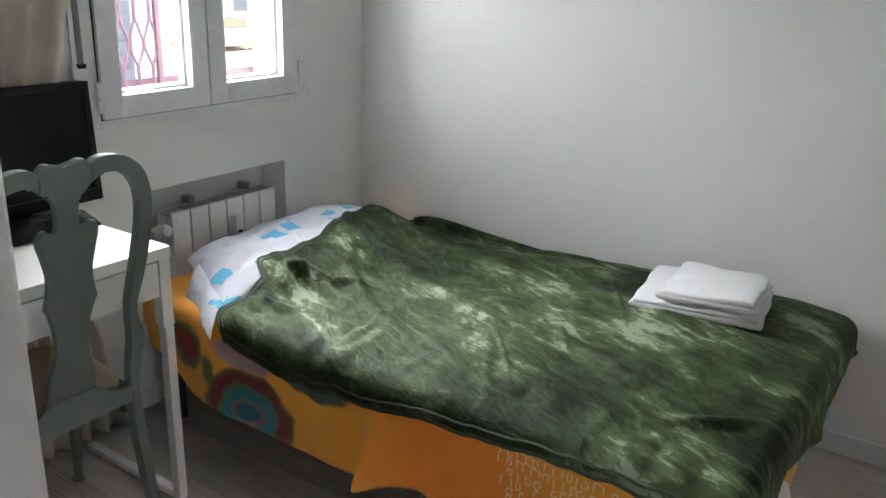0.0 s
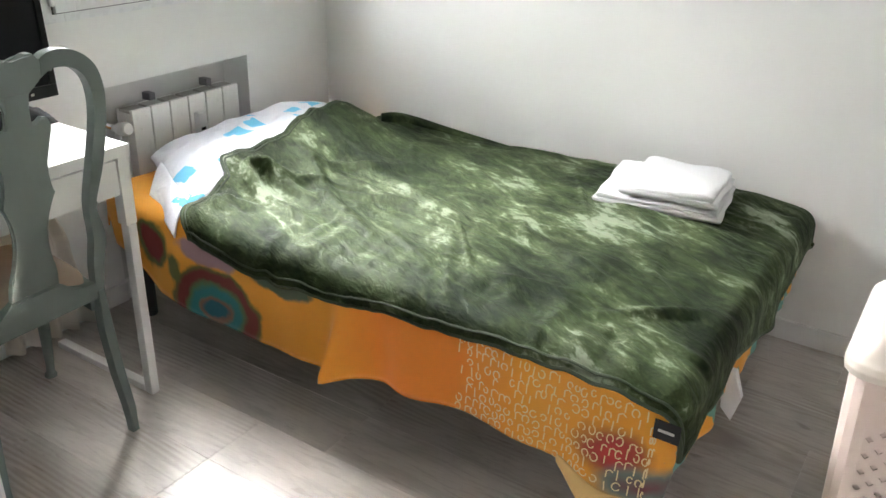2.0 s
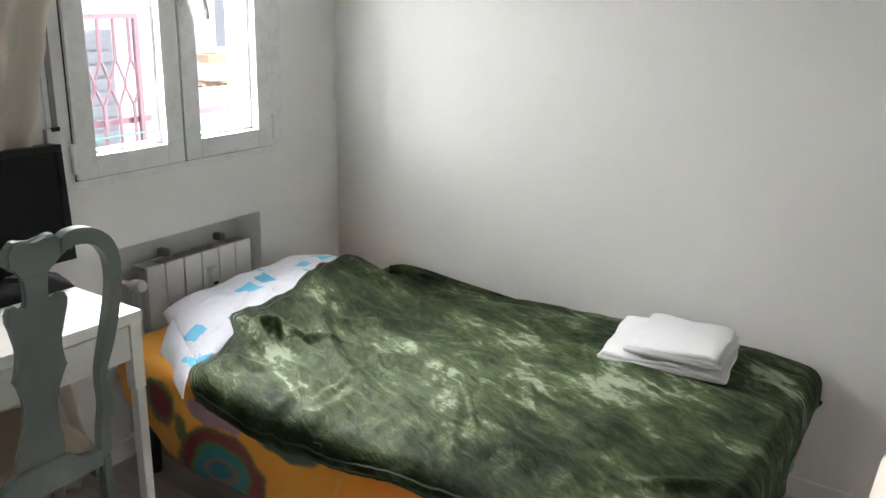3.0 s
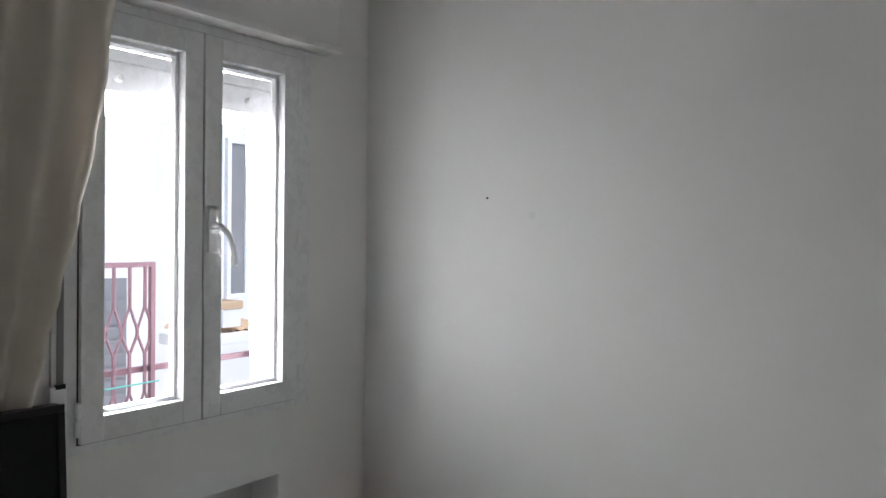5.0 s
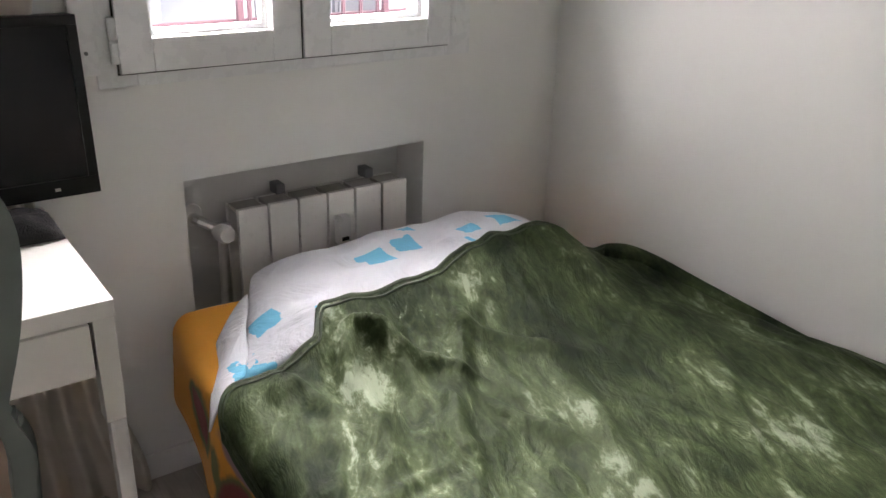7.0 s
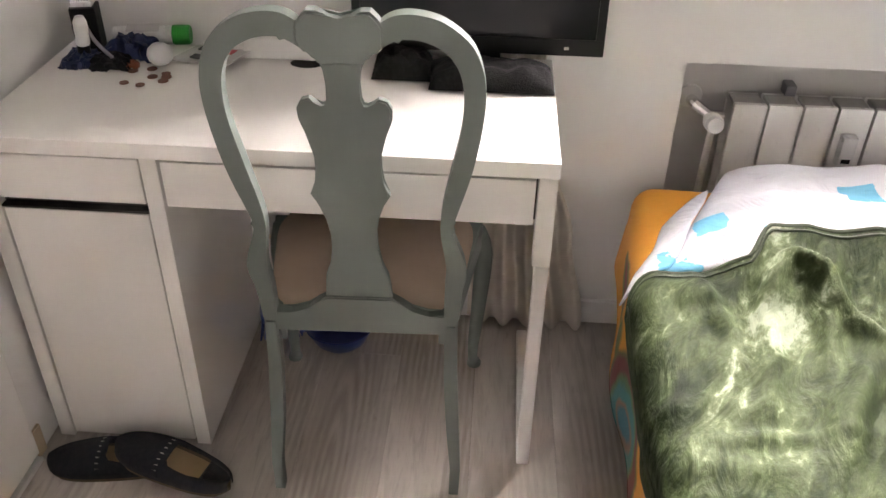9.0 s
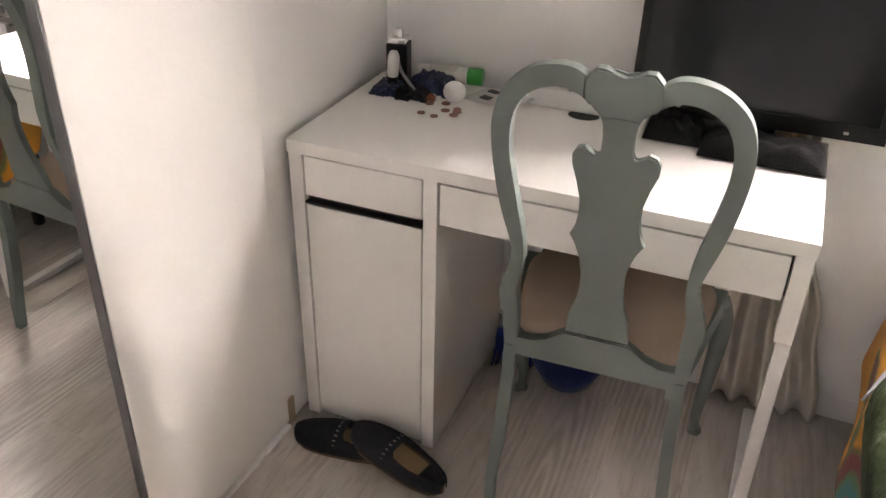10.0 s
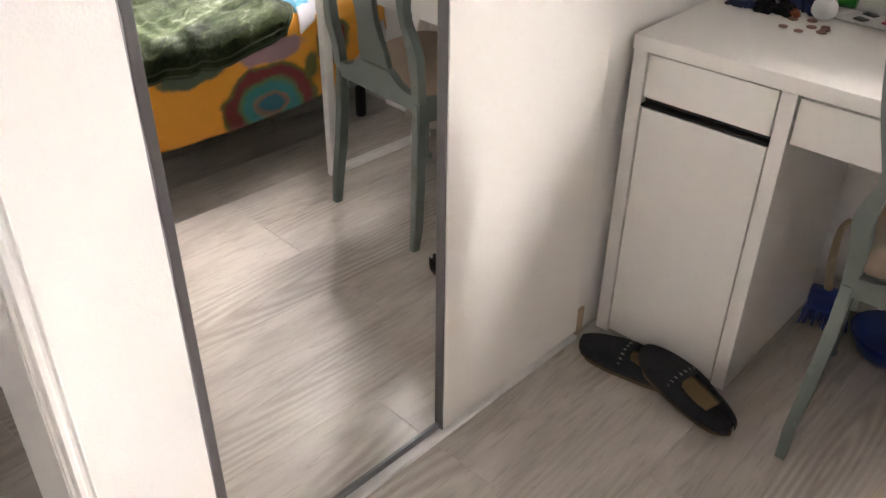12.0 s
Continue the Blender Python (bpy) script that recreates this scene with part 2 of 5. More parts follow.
def plank_wood():
    n = Nodes("grey_oak_laminate")
    r = n.random()
    sh = n.t.nodes.new("ShaderNodeCombineXYZ")
    n.t.links.new(n.math("MULTIPLY", r, 37.0), sh.inputs[0])
    n.t.links.new(n.math("MULTIPLY", r, 91.0), sh.inputs[1])
    add = n.t.nodes.new("ShaderNodeVectorMath")
    n.t.links.new(n.co, add.inputs[0])
    n.t.links.new(sh.outputs[0], add.inputs[1])
    p = add.outputs[0]
    sub = n.t.nodes.new("ShaderNodeVectorMath")
    sub.operation = "SUBTRACT"
    heart = n.t.nodes.new("ShaderNodeCombineXYZ")
    n.t.links.new(n.math("MULTIPLY", r, 1.25), heart.inputs[0])
    n.t.links.new(n.math("MULTIPLY", n.math("FRACT", n.math("MULTIPLY", r, 7.3)), 0.19), heart.inputs[1])
    n.t.links.new(n.co, sub.inputs[0])
    n.t.links.new(heart.outputs[0], sub.inputs[1])
    rings = n.t.nodes.new("ShaderNodeTexWave")
    rings.wave_type, rings.rings_direction = "RINGS", "Z"
    rings.inputs["Scale"].default_value = 1.0
    rings.inputs["Distortion"].default_value = 2.4
    rings.inputs["Detail"].default_value = 3.0
    rings.inputs["Detail Scale"].default_value = 0.9
    n.t.links.new(n.scaled((2.0, 20, 1), src=sub.outputs[0]), rings.inputs["Vector"])
    fine = n.noise((6, 55, 5), 6, 0.7, 0.6, src=p)
    blot = n.noise((2.2, 7, 2), 5, 0.6, 0.8, src=p)
    knots = n.ramp(n.noise((7, 20, 7), 2, 0.5, 0.6, src=p), [(0.70, 0.0), (0.78, 1.0)])
    c = n.ramp(blot, [(0.3, (0.38, 0.34, 0.305)), (0.55, (0.49, 0.45, 0.41)), (0.75, (0.57, 0.53, 0.49))])
    c = n.mix(n.math("MULTIPLY", n.math("MULTIPLY", rings.outputs["Fac"], n.ramp(n.noise((1.3, 4, 1), 2, src=p), [(0.47, 0.03), (0.62, 1.0)])), 0.6), c, (0.25, 0.21, 0.18))
    c = n.mix(n.ramp(fine, [(0.36, 0.45), (0.5, 0.0)]), c, (0.25, 0.215, 0.185))
    c = n.mix(n.math("MULTIPLY", knots, 0.55), c, (0.15, 0.12, 0.1))
    c = n.mix(n.math("MULTIPLY", r, 0.16), c, (0.5, 0.46, 0.42))
    n.put("Base Color", c).put("Roughness", n.ramp(fine, [(0.3, 0.36), (0.7, 0.25)]))
    n.bump(n.math("ADD", fine, n.math("MULTIPLY", rings.outputs["Fac"], 0.3)), 0.12, 0.0012)
    return n.m


M_plank = plank_wood()


def curtain_cloth():
    n = Nodes("cream_voile")
    n.put("Base Color", n.mix(n.noise((60, 60, 2), 3), (0.68, 0.63, 0.56), (0.75, 0.71, 0.64))).put("Roughness", 0.9)
    n.bump(n.noise(500, 2), 0.3, 0.001)
    tr = n.t.nodes.new("ShaderNodeBsdfTranslucent")
    tr.inputs[0].default_value = (0.7, 0.64, 0.56, 1)
    mx = n.t.nodes.new("ShaderNodeMixShader")
    mx.inputs[0].default_value = 0.3
    out = n.t.nodes["Material Output"]
    n.t.links.new(n.b.outputs[0], mx.inputs[1])
    n.t.links.new(tr.outputs[0], mx.inputs[2])
    n.t.links.new(mx.outputs[0], out.inputs[0])
    return n.m


M_curtain = curtain_cloth()
n_ = Nodes("window_glass")
n_.put("Base Color", (1, 1, 1)).put("Roughness", 0.0).put("Transmission Weight", 1.0).put("IOR", 1.45)
M_glass = n_.m
n_ = Nodes("silvered_mirror")
n_.put("Base Color", (0.9, 0.91, 0.9)).put("Metallic", 1.0).put("Roughness", 0.01)
M_mirror = n_.m
M_basket = painted("pale_pink_plastic", (0.78, 0.64, 0.58), 0.4, 60, 0.04, 0.04, 5)
M_lid = painted("cream_plastic", (0.8, 0.72, 0.64), 0.35, 60, 0.03, 0.04, 5)


# ---- mesh helpers ----
def part(name, bm, material, parent=None, label="", smooth=False):
    me = bpy.data.meshes.new(name)
    bm.to_mesh(me)
    bm.free()
    me.materials.append(material)
    if smooth:
        me.shade_smooth()
    ob = new(name, me)
    if parent:
        ob.parent = parent
    if label:
        ob["label"] = label
    return ob


def thing(name, label, category, group="", kind=""):
    return tagged(new(name), label, category, group, kind)


def add_box(bm, x0, x1, y0, y1, z0, z1, bevel=0.0, m=None, seg=2):
    mat = Matrix.Translation(((x0 + x1) / 2, (y0 + y1) / 2, (z0 + z1) / 2)) @ Matrix.Diagonal((x1 - x0, y1 - y0, z1 - z0, 1))
    if m:
        mat = m @ mat
    made = bmesh.ops.create_cube(bm, size=1, matrix=mat)["verts"]
    if bevel:
        edges = list({e for v in made for e in v.link_edges})
        bmesh.ops.bevel(bm, geom=edges, offset=bevel, segments=seg, affect="EDGES", profile=0.7)
    return bm


def box(x0, x1, y0, y1, z0, z1, bevel=0.0, m=None, seg=2):
    return add_box(bmesh.new(), x0, x1, y0, y1, z0, z1, bevel, m, seg)


def add_grid(bm, f, nu, nv, closed=False):
    vs = [[bm.verts.new(f(i / nu, j / nv)) for j in range(nv + 1)] for i in range(nu if closed else nu + 1)]
    for i in range(nu):
        a, b = vs[i], vs[(i + 1) % len(vs)]
        for j in range(nv):
            bm.faces.new((a[j], b[j], b[j + 1], a[j + 1]))
    return vs


def add_lathe(bm, profile, m=Matrix(), seg=24):
    """Turns (radius, height) pairs about z."""
    rings = []
    for r, z in profile:
        if r < 1e-5:
            rings.append([bm.verts.new(m @ Vector((0, 0, z)))])
        else:
            rings.append([bm.verts.new(m @ Vector((r * math.cos(a), r * math.sin(a), z))) for a in (2 * math.pi * k / seg for k in range(seg))])
    for a, b in zip(rings, rings[1:]):
        for k in range(seg):
            q = (k + 1) % seg
            if len(a) == 1 and len(b) > 1:
                bm.faces.new((a[0], b[q], b[k]))
            elif len(b) == 1 and len(a) > 1:
                bm.faces.new((a[k], a[q], b[0]))
            elif len(a) > 1:
                bm.faces.new((a[k], a[q], b[q], b[k]))
    return bm


def add_tube(bm, pts, radius, seg=8):
    pts = [Vector(p) for p in pts]
    rad = radius if callable(radius) else (lambda u: radius)
    rings, up = [], Vector((0.13, 0.21, 0.97))
    for i, p in enumerate(pts):
        d = (pts[min(i + 1, len(pts) - 1)] - pts[max(i - 1, 0)]).normalized()
        s = d.cross(up)
        s = s.normalized() if s.length > 1e-3 else d.orthogonal().normalized()
        w = d.cross(s).normalized()
        r = rad(i / max(1, len(pts) - 1))
        rings.append([bm.verts.new(p + r * (math.cos(a) * s + math.sin(a) * w)) for a in (2 * math.pi * k / seg for k in range(seg))])
    for a, b in zip(rings, rings[1:]):
        for k in range(seg):
            bm.faces.new((a[k], a[(k + 1) % seg], b[(k + 1) % seg], b[k]))
    bm.faces.new(rings[0])
    bm.faces.new(rings[-1])
    bmesh.ops.recalc_face_normals(bm, faces=bm.faces)
    return bm


def prism(outline, place, t0, t1, bevel=0.0):
    """A flat outline of (a, b) pairs given thickness t0..t1; place(a, b, t) puts it in the world."""
    bm = bmesh.new()
    lo = [bm.verts.new(place(a, b, t0)) for a, b in outline]
    hi = [bm.verts.new(place(a, b, t1)) for a, b in outline]
    k = len(lo)
    for i in range(k):
        bm.faces.new((lo[i], lo[(i + 1) % k], hi[(i + 1) % k], hi[i]))
    f0, f1 = bm.faces.new(lo[::-1]), bm.faces.new(hi)
    if bevel:
        edges = [e for e in bm.edges if (e in f0.edges) or (e in f1.edges)]
        bmesh.ops.bevel(bm, geom=edges, offset=bevel, segments=2, affect="EDGES")
    bmesh.ops.triangulate(bm, faces=[f for f in bm.faces if len(f.verts) > 6])
    bmesh.ops.recalc_face_normals(bm, faces=bm.faces)
    return bm


def lerp(table, v):
    """Smooth reading of a short table of (key, value) pairs."""
    if v <= table[0][0]:
        return table[0][1]
    for (a, p), (b, q) in zip(table, table[1:]):
        if v <= b:
            u = (v - a) / (b - a)
            u = u * u * (3 - 2 * u)
            return p + (q - p) * u
    return table[-1][1]


def spline(pts, n=6):
    """Catmull-Rom through points."""
    out, p = [], [Vector(q) for q in pts]
    for i in range(len(p) - 1):
        a, b, c, d = p[max(0, i - 1)], p[i], p[i + 1], p[min(len(p) - 1, i + 2)]
        for k in range(n):
            t = k / n
            out.append(0.5 * ((2 * b) + (c - a) * t + (2 * a - 5 * b + 4 * c - d) * t * t + (3 * b - a - 3 * c + d) * t ** 3))
    return out + [p[-1]]


def structure(name, bm, material, label, category, smooth=False):
    return tagged(part(name, bm, material, None, "", smooth), label, category, kind="structure")


def add_frame(bm, x0, x1, y0, y1, z0, z1, w, bevel=0.0):
    """A rectangular frame in the y-z plane, member width w."""
    add_box(bm, x0, x1, y0, y0 + w, z0, z1, bevel)
    add_box(bm, x0, x1, y1 - w, y1, z0, z1, bevel)
    add_box(bm, x0, x1, y0 + w, y1 - w, z0, z0 + w, bevel)
    add_box(bm, x0, x1, y0 + w, y1 - w, z1 - w, z1, bevel)
    return bm


# ---- structure ----
CEIL = 2.5
EAST, HALL_W, HALL_S = 2.8, 1.62, -4.4
WY0, WY1, WZ0, WZ1 = -1.239, -0.324, 0.958, 2.17      # window opening
NY0, NY1, NZ1 = -1.09, -0.45, 0.735                 # radiator niche
DX0, DX1, DZ = 1.79, 2.60, 2.05                     # doorway
T = 0.28

floor = structure("floor", box(-0.02, EAST + 0.1, HALL_S - 0.1, 0.1, -0.1, -0.0085), M_seam_shade, "grey oak laminate floor laid in long planks", "floor")
bm = bmesh.new()
add_box(bm, -T, 0, HALL_S, WY0, 0, CEIL)
add_box(bm, -T, 0, WY1, 0.12, 0, CEIL)
add_box(bm, -T, 0, WY0, WY1, WZ1, CEIL)
add_box(bm, -T, 0, WY0, WY1, NZ1, WZ0)
add_box(bm, -T, 0, WY0, NY0, 0, NZ1)
add_box(bm, -T, 0, NY1, WY1, 0, NZ1)
add_box(bm, -T, -0.13, NY0, NY1, 0, NZ1)
structure("wall_west", bm, M_wall, "white painted wall with the window and a radiator niche", "wall")
structure("niche_lining", box(-0.128, -0.126, NY0 + 0.001, NY1 - 0.001, 0.001, NZ1 - 0.001), M_niche, "greyish unpainted back of the radiator niche", "wall")
structure("wall_north", box(0, EAST + 0.12, 0, 0.12, 0, CEIL), M_wall, "plain white painted wall beside the bed", "wall")
structure("wall_east", box(EAST, EAST + 0.12, HALL_S, 0, 0, CEIL), M_wall, "plain white painted wall", "wall")
bm = bmesh.new()
add_box(bm, 1.595, DX0, -2.58, -2.46, 0, CEIL)
add_box(bm, DX1, EAST, -2.58, -2.46, 0, CEIL)
add_box(bm, DX0, DX1, -2.58, -2.46, DZ, CEIL)
structure("wall_south", bm, M_wall, "white painted wall with the doorway", "wall")
structure("wall_filler", box(0, 0.60, -2.50, -2.462, 0, CEIL), M_wall, "white painted strip of wall beside the wardrobe door", "wall")
structure("wall_hall_west", box(HALL_W - 0.1, HALL_W, HALL_S, -2.58, 0, CEIL), M_wall, "white painted wall of the hall", "wall")
structure("wall_hall_south", box(HALL_W - 0.1, EAST, HALL_S - 0.1, HALL_S, 0, CEIL), M_wall, "white painted end wall of the hall", "wall")
structure("ceiling", box(-0.02, EAST + 0.1, HALL_S - 0.1, 0.1, CEIL, CEIL + 0.1), M_ceiling, "plain white ceiling", "ceiling")

bm = bmesh.new()
add_box(bm, 0, EAST, -0.012, 0, 0, 0.07, 0.003)
structure("baseboard_north", bm, M_trim, "low white baseboard", "baseboard")
bm = bmesh.new()
add_box(bm, 0, 0.012, NY1, -0.012, 0, 0.07, 0.003)
add_box(bm, 0, 0.012, -2.46, NY0, 0, 0.07, 0.003)
structure("baseboard_west", bm, M_trim, "low white baseboard", "baseboard")
structure("baseboard_hall", box(HALL_W, HALL_W + 0.012, HALL_S, -2.6, 0, 0.07, 0.003), M_trim, "low white baseboard of the hall", "baseboard")

# door casing: lining and moulded architraves
casing = thing("door_1", "white lacquered moulded door casing of the open doorway", "door frame", kind="structure")
bm = bmesh.new()
add_box(bm, DX0, DX0 + 0.004, -2.585, -2.455, 0, DZ - 0.02)
add_box(bm, DX1 - 0.004, DX1, -2.585, -2.455, 0, DZ - 0.02)
add_box(bm, DX0, DX1, -2.585, -2.455, DZ - 0.02, DZ)
part("lining", bm, M_trim, casing)
prof = [(0, 0), (0, 0.010), (0.008, 0.016), (0.014, 0.012), (0.024, 0.012), (0.032, 0.018), (0.044, 0.018), (0.052, 0.012), (0.06, 0.012), (0.06, 0)]
for sx, x in ((1, DX0 - 0.028), (-1, DX1 + 0.028)):
    part("architrave", prism(prof, lambda a, b, t, sx=sx, x=x: (x + sx * a * 0.5, -2.46 + b, t), 0, DZ + 0.05), M_trim, casing)
part("architrave", prism(prof, lambda a, b, t: (t, -2.46 + b, DZ + 0.028 - a * 0.5), DX0 + 0.003, DX1 - 0.003), M_trim, casing)

# ---- window ----
win = thing("window_1", "white plastic double casement window, closed", "window", kind="structure")
part("window_frame", add_frame(bmesh.new(), -0.06, 0.008, WY0 - 0.004, WY1 + 0.004, WZ0 - 0.004, WZ1 + 0.004, 0.078, 0.003), M_pvc, win)
WM = -0.799
for y0, y1, side in ((-1.2, WM - 0.003, 0), (WM + 0.003, -0.394, 1)):
    sash = part("sash", add_frame(bmesh.new(), -0.045, 0.024, y0, y1, 0.983, 2.142, 0.068, 0.004), M_pvc, win)
    # thin dark ring that paints the shade of the gap round the sash
    part("gap_line", add_frame(bmesh.new(), 0.0085, 0.0115, y0 - 0.0035, y1 + 0.0035, 0.9795, 2.1455, 0.006), M_seam_shade, sash, "dark line painted as the shaded gap round the sash")
    part("glazing_bead", add_frame(bmesh.new(), -0.03, -0.006, y0 + 0.0685, y1 - 0.0685, 1.0515, 2.0735, 0.012, 0.003), M_pvc, sash)
    pane = part("pane", box(-0.024, -0.018, y0 + 0.071, y1 - 0.071, 1.054, 2.071), M_glass, sash)
    pane.visible_shadow = False
    hy = y0 - 0.008 if side == 0 else y1 + 0.008
    for hz in (1.05, 2.02):
        bm = bmesh.new()
        add_lathe(bm, [(0, -0.045), (0.008, -0.045), (0.009, -0.04), (0.009, -0.004), (0.0065, -0.002), (0.0065, 0.002), (0.009, 0.004), (0.009, 0.04), (0.008, 0.045), (0, 0.045)], Matrix.Translation((0.02, hy, hz)), 12)
        part("hinge", bm, M_pvc, sash, smooth=False)
# solid dark strip, its colour standing in for shade where the sashes meet
part("meeting_gap_shade", box(-0.04, 0.017, WM - 0.003, WM + 0.003, 0.985, 2.14), M_seam_shade, win, "dark strip painted as the shaded gap between the two sashes")
hd = part("handle", box(0.024, 0.034, WM + 0.013, WM + 0.043, 1.485, 1.625, 0.004), M_pvc, win, "curved white window handle")
path = spline([(0.034, WM + 0.028, 1.565), (0.058, WM + 0.03, 1.565), (0.062, WM + 0.05, 1.555), (0.064, WM + 0.072, 1.522), (0.064, WM + 0.086, 1.475), (0.064, WM + 0.09, 1.445)], 6)
part("lever", add_tube(bmesh.new(), path, lambda u: 0.0105 - 0.003 * u, 10), M_pvc, hd, smooth=True)
part("window_sill", box(-T - 0.03, -0.06, WY0 + 0.002, WY1 - 0.002, WZ0 - 0.03 + 0.032, WZ0 + 0.012, 0.003), M_pvc, win)

# partly lowered roller shutter outside the panes
shutter = thing("roller_shutter", "pale roller shutter rolled almost fully up outside the window", "shutter")
for k in range(3):
    z = 2.17 - 0.045 * (k + 1)
    bm = prism([(0, 0), (0.010, 0.006), (0.012, 0.02), (0.010, 0.036), (0, 0.043)], lambda a, b, t, z=z: (-0.135 + a, t, z + b), WY0 + 0.02, WY1 - 0.02)
    part("slat", bm, M_pvc, shutter)
part("end_bar", box(-0.142, -0.118, WY0 + 0.02, WY1 - 0.02, 1.952, 2.034, 0.004), M_pvc, shutter)
for y in (-1.0, -0.5):
    bm = add_lathe(bmesh.new(), [(0, 0), (0.012, 0), (0.014, 0.006), (0.010, 0.016), (0, 0.018)], pose(-0.117, y, 1.99, 0, 90, 0), 14)
    part("stopper", bm, M_white, shutter)
sbox = thing("shutter_box", "white boxed housing of the roller shutter above the window", "shutter box")
part("body", box(0.0, 0.075, -1.30, -0.245, 2.2, CEIL - 0.001, 0.004), M_trim, sbox)
part("lower_lip", box(0.0, 0.09, -1.305, -0.24, 2.175, 2.199, 0.005), M_trim, sbox)
strap = thing("shutter_strap", "grey shutter strap running into a white wall winder", "shutter strap")
part("strap", box(0.012, 0.0145, -1.262, -1.244, 1.15, 2.175), M_shutter, strap, "grey woven strap")
part("casing_strip", box(0.0, 0.010, -1.275, -1.236, 1.0, 2.174, 0.002), M_pvc, strap)
part("winder", box(0.0, 0.022, -1.285, -1.238, 0.985, 1.147, 0.005), M_pvc, strap)
part("slot", box(0.016, 0.0235, -1.27, -1.243, 1.139, 1.151), M_black, strap, "black strap slot")
part("screw", add_lathe(bmesh.new(), [(0, 0), (0.004, 0), (0.004, 0.002), (0, 0.003)], pose(0.022, -1.262, 1.03, 0, 90, 0), 10), M_steel, strap)

# ---- wardrobe ----
wardrobe = thing("wardrobe", "built-in wardrobe with a white sliding door and a mirrored door", "wardrobe")
part("carcass", box(0.601, 1.594, -3.0, -2.52, 0, CEIL - 0.002), M_door, wardrobe)
part("sliding_door", box(0.60, 1.062, -2.478, -2.445, 0.022, CEIL - 0.01, 0.003), M_door, wardrobe, "plain white sliding door")
mdoor = part("mirror_door", box(1.068, 1.575, -2.485, -2.463, 0.022, CEIL - 0.01), M_door, wardrobe, "full-height mirror door in a thin grey metal frame")
part("mirror", box(1.068, 1.566, -2.4628, -2.457, 0.04, CEIL - 0.03), M_mirror, mdoor, "clear silvered mirror")
bm = bmesh.new()
add_box(bm, 1.564, 1.58, -2.486, -2.45, 0.022, CEIL - 0.01, 0.003)
add_box(bm, 1.068, 1.564, -2.486, -2.453, 0.022, 0.04, 0.003)
part("metal_frame", bm, M_steel, mdoor, "thin brushed grey metal frame")
part("edge_strip", box(1.0632, 1.0665, -2.478, -2.4465, 0.022, CEIL - 0.01), M_steel, wardrobe)
bm = bmesh.new()
add_box(bm, 0.60, 1.594, -2.51, -2.44, 0.0, 0.012, 0.003)
part("floor_track", bm, M_trim, wardrobe, "low pale floor track")
part("wooden_end_block", box(0.565, 0.598, -2.462, -2.45, 0.0, 0.075, 0.002), M_handle, wardrobe, "small bare wooden end block")
# the sliding doors run slightly askew to the room
wardrobe.matrix_world = Matrix.Translation((0.6, -2.451, 0)) @ Matrix.Rotation(radians(-1.7), 4, "Z") @ Matrix.Translation((-0.6, 2.445, 0))
gap_line = thing("sealant_bead", "rough grey bead of sealant between wall and mirror door", "sealant")
pts = [(1.588 + 0.0025 * noise.noise(Vector((0, 0, z * 9.0))), -2.486, z) for z in [0.02 + 0.04 * k for k in range(61)]]
part("bead", add_tube(bmesh.new(), pts, lambda u: 0.0075 + 0.002 * noise.noise(Vector((3, 1, u * 40))), 6), M_shutter, gap_line)
switch = thing("wall_switch", "white wall switch plate with rounded corners", "switch")
part("plate", box(1.608, 1.692, -2.46, -2.449, 1.09, 1.178, 0.006, seg=3), M_white, switch)
part("rocker", box(1.622, 1.678, -2.45, -2.4455, 1.104, 1.164, 0.003), M_white, switch)

# ---- bed ----
BX0, BX1, BY0, BY1, BZ = 0.10, 1.90, -1.17, -0.06, 0.47
bed = thing("bed", "low single bed on black metal legs against the wall", "bed")
bm = bmesh.new()
for y in (BY0 + 0.03, BY1 - 0.03):
    add_box(bm, BX0 + 0.02, BX1 - 0.02, y - 0.015, y + 0.015, 0.22, 0.26, 0.003)
for x in (BX0 + 0.035, BX1 - 0.035):
    add_box(bm, x - 0.015, x + 0.015, BY0 + 0.045, BY1 - 0.045, 0.22, 0.26, 0.003)
part("bed_frame", bm, M_legs, bed)
for k in range(13):
    x = BX0 + 0.1 + k * 0.13
    part("slat", box(x, x + 0.06, BY0 + 0.046, BY1 - 0.046, 0.261, 0.272, 0.002), M_handle, bed)
for x in (BX0 + 0.05, BX1 - 0.12):
    for y in (BY0 + 0.06, BY1 - 0.06):
        part("leg", add_lathe(bmesh.new(), [(0, 0), (0.017, 0), (0.02, 0.006), (0.02, 0.22), (0, 0.22)], Matrix.Translation((x, y, 0)), 14), M_legs, bed)
mattress = thing("mattress", "white mattress hidden under the bedding", "mattress")
part("body", box(BX0 + 0.01, BX1 - 0.01, BY0 + 0.02, BY1, 0.273, BZ - 0.072, 0.03, seg=3), M_sheet, mattress)
part("sheet_corner", prism([(0, 0), (0.03, -0.03), (0.045, 0.04), (0.02, 0.11), (-0.01, 0.11)], lambda a, b, t: (1.945 + a, -0.80 + t, 0.20 + b), -0.012, 0.012, 0.002), M_sheet, mattress, "white corner of the fitted sheet hanging out")


def fold(s, d, seed, scale=7.0):
    return noise.noise(Vector((s * scale, seed, d * 1.5)))


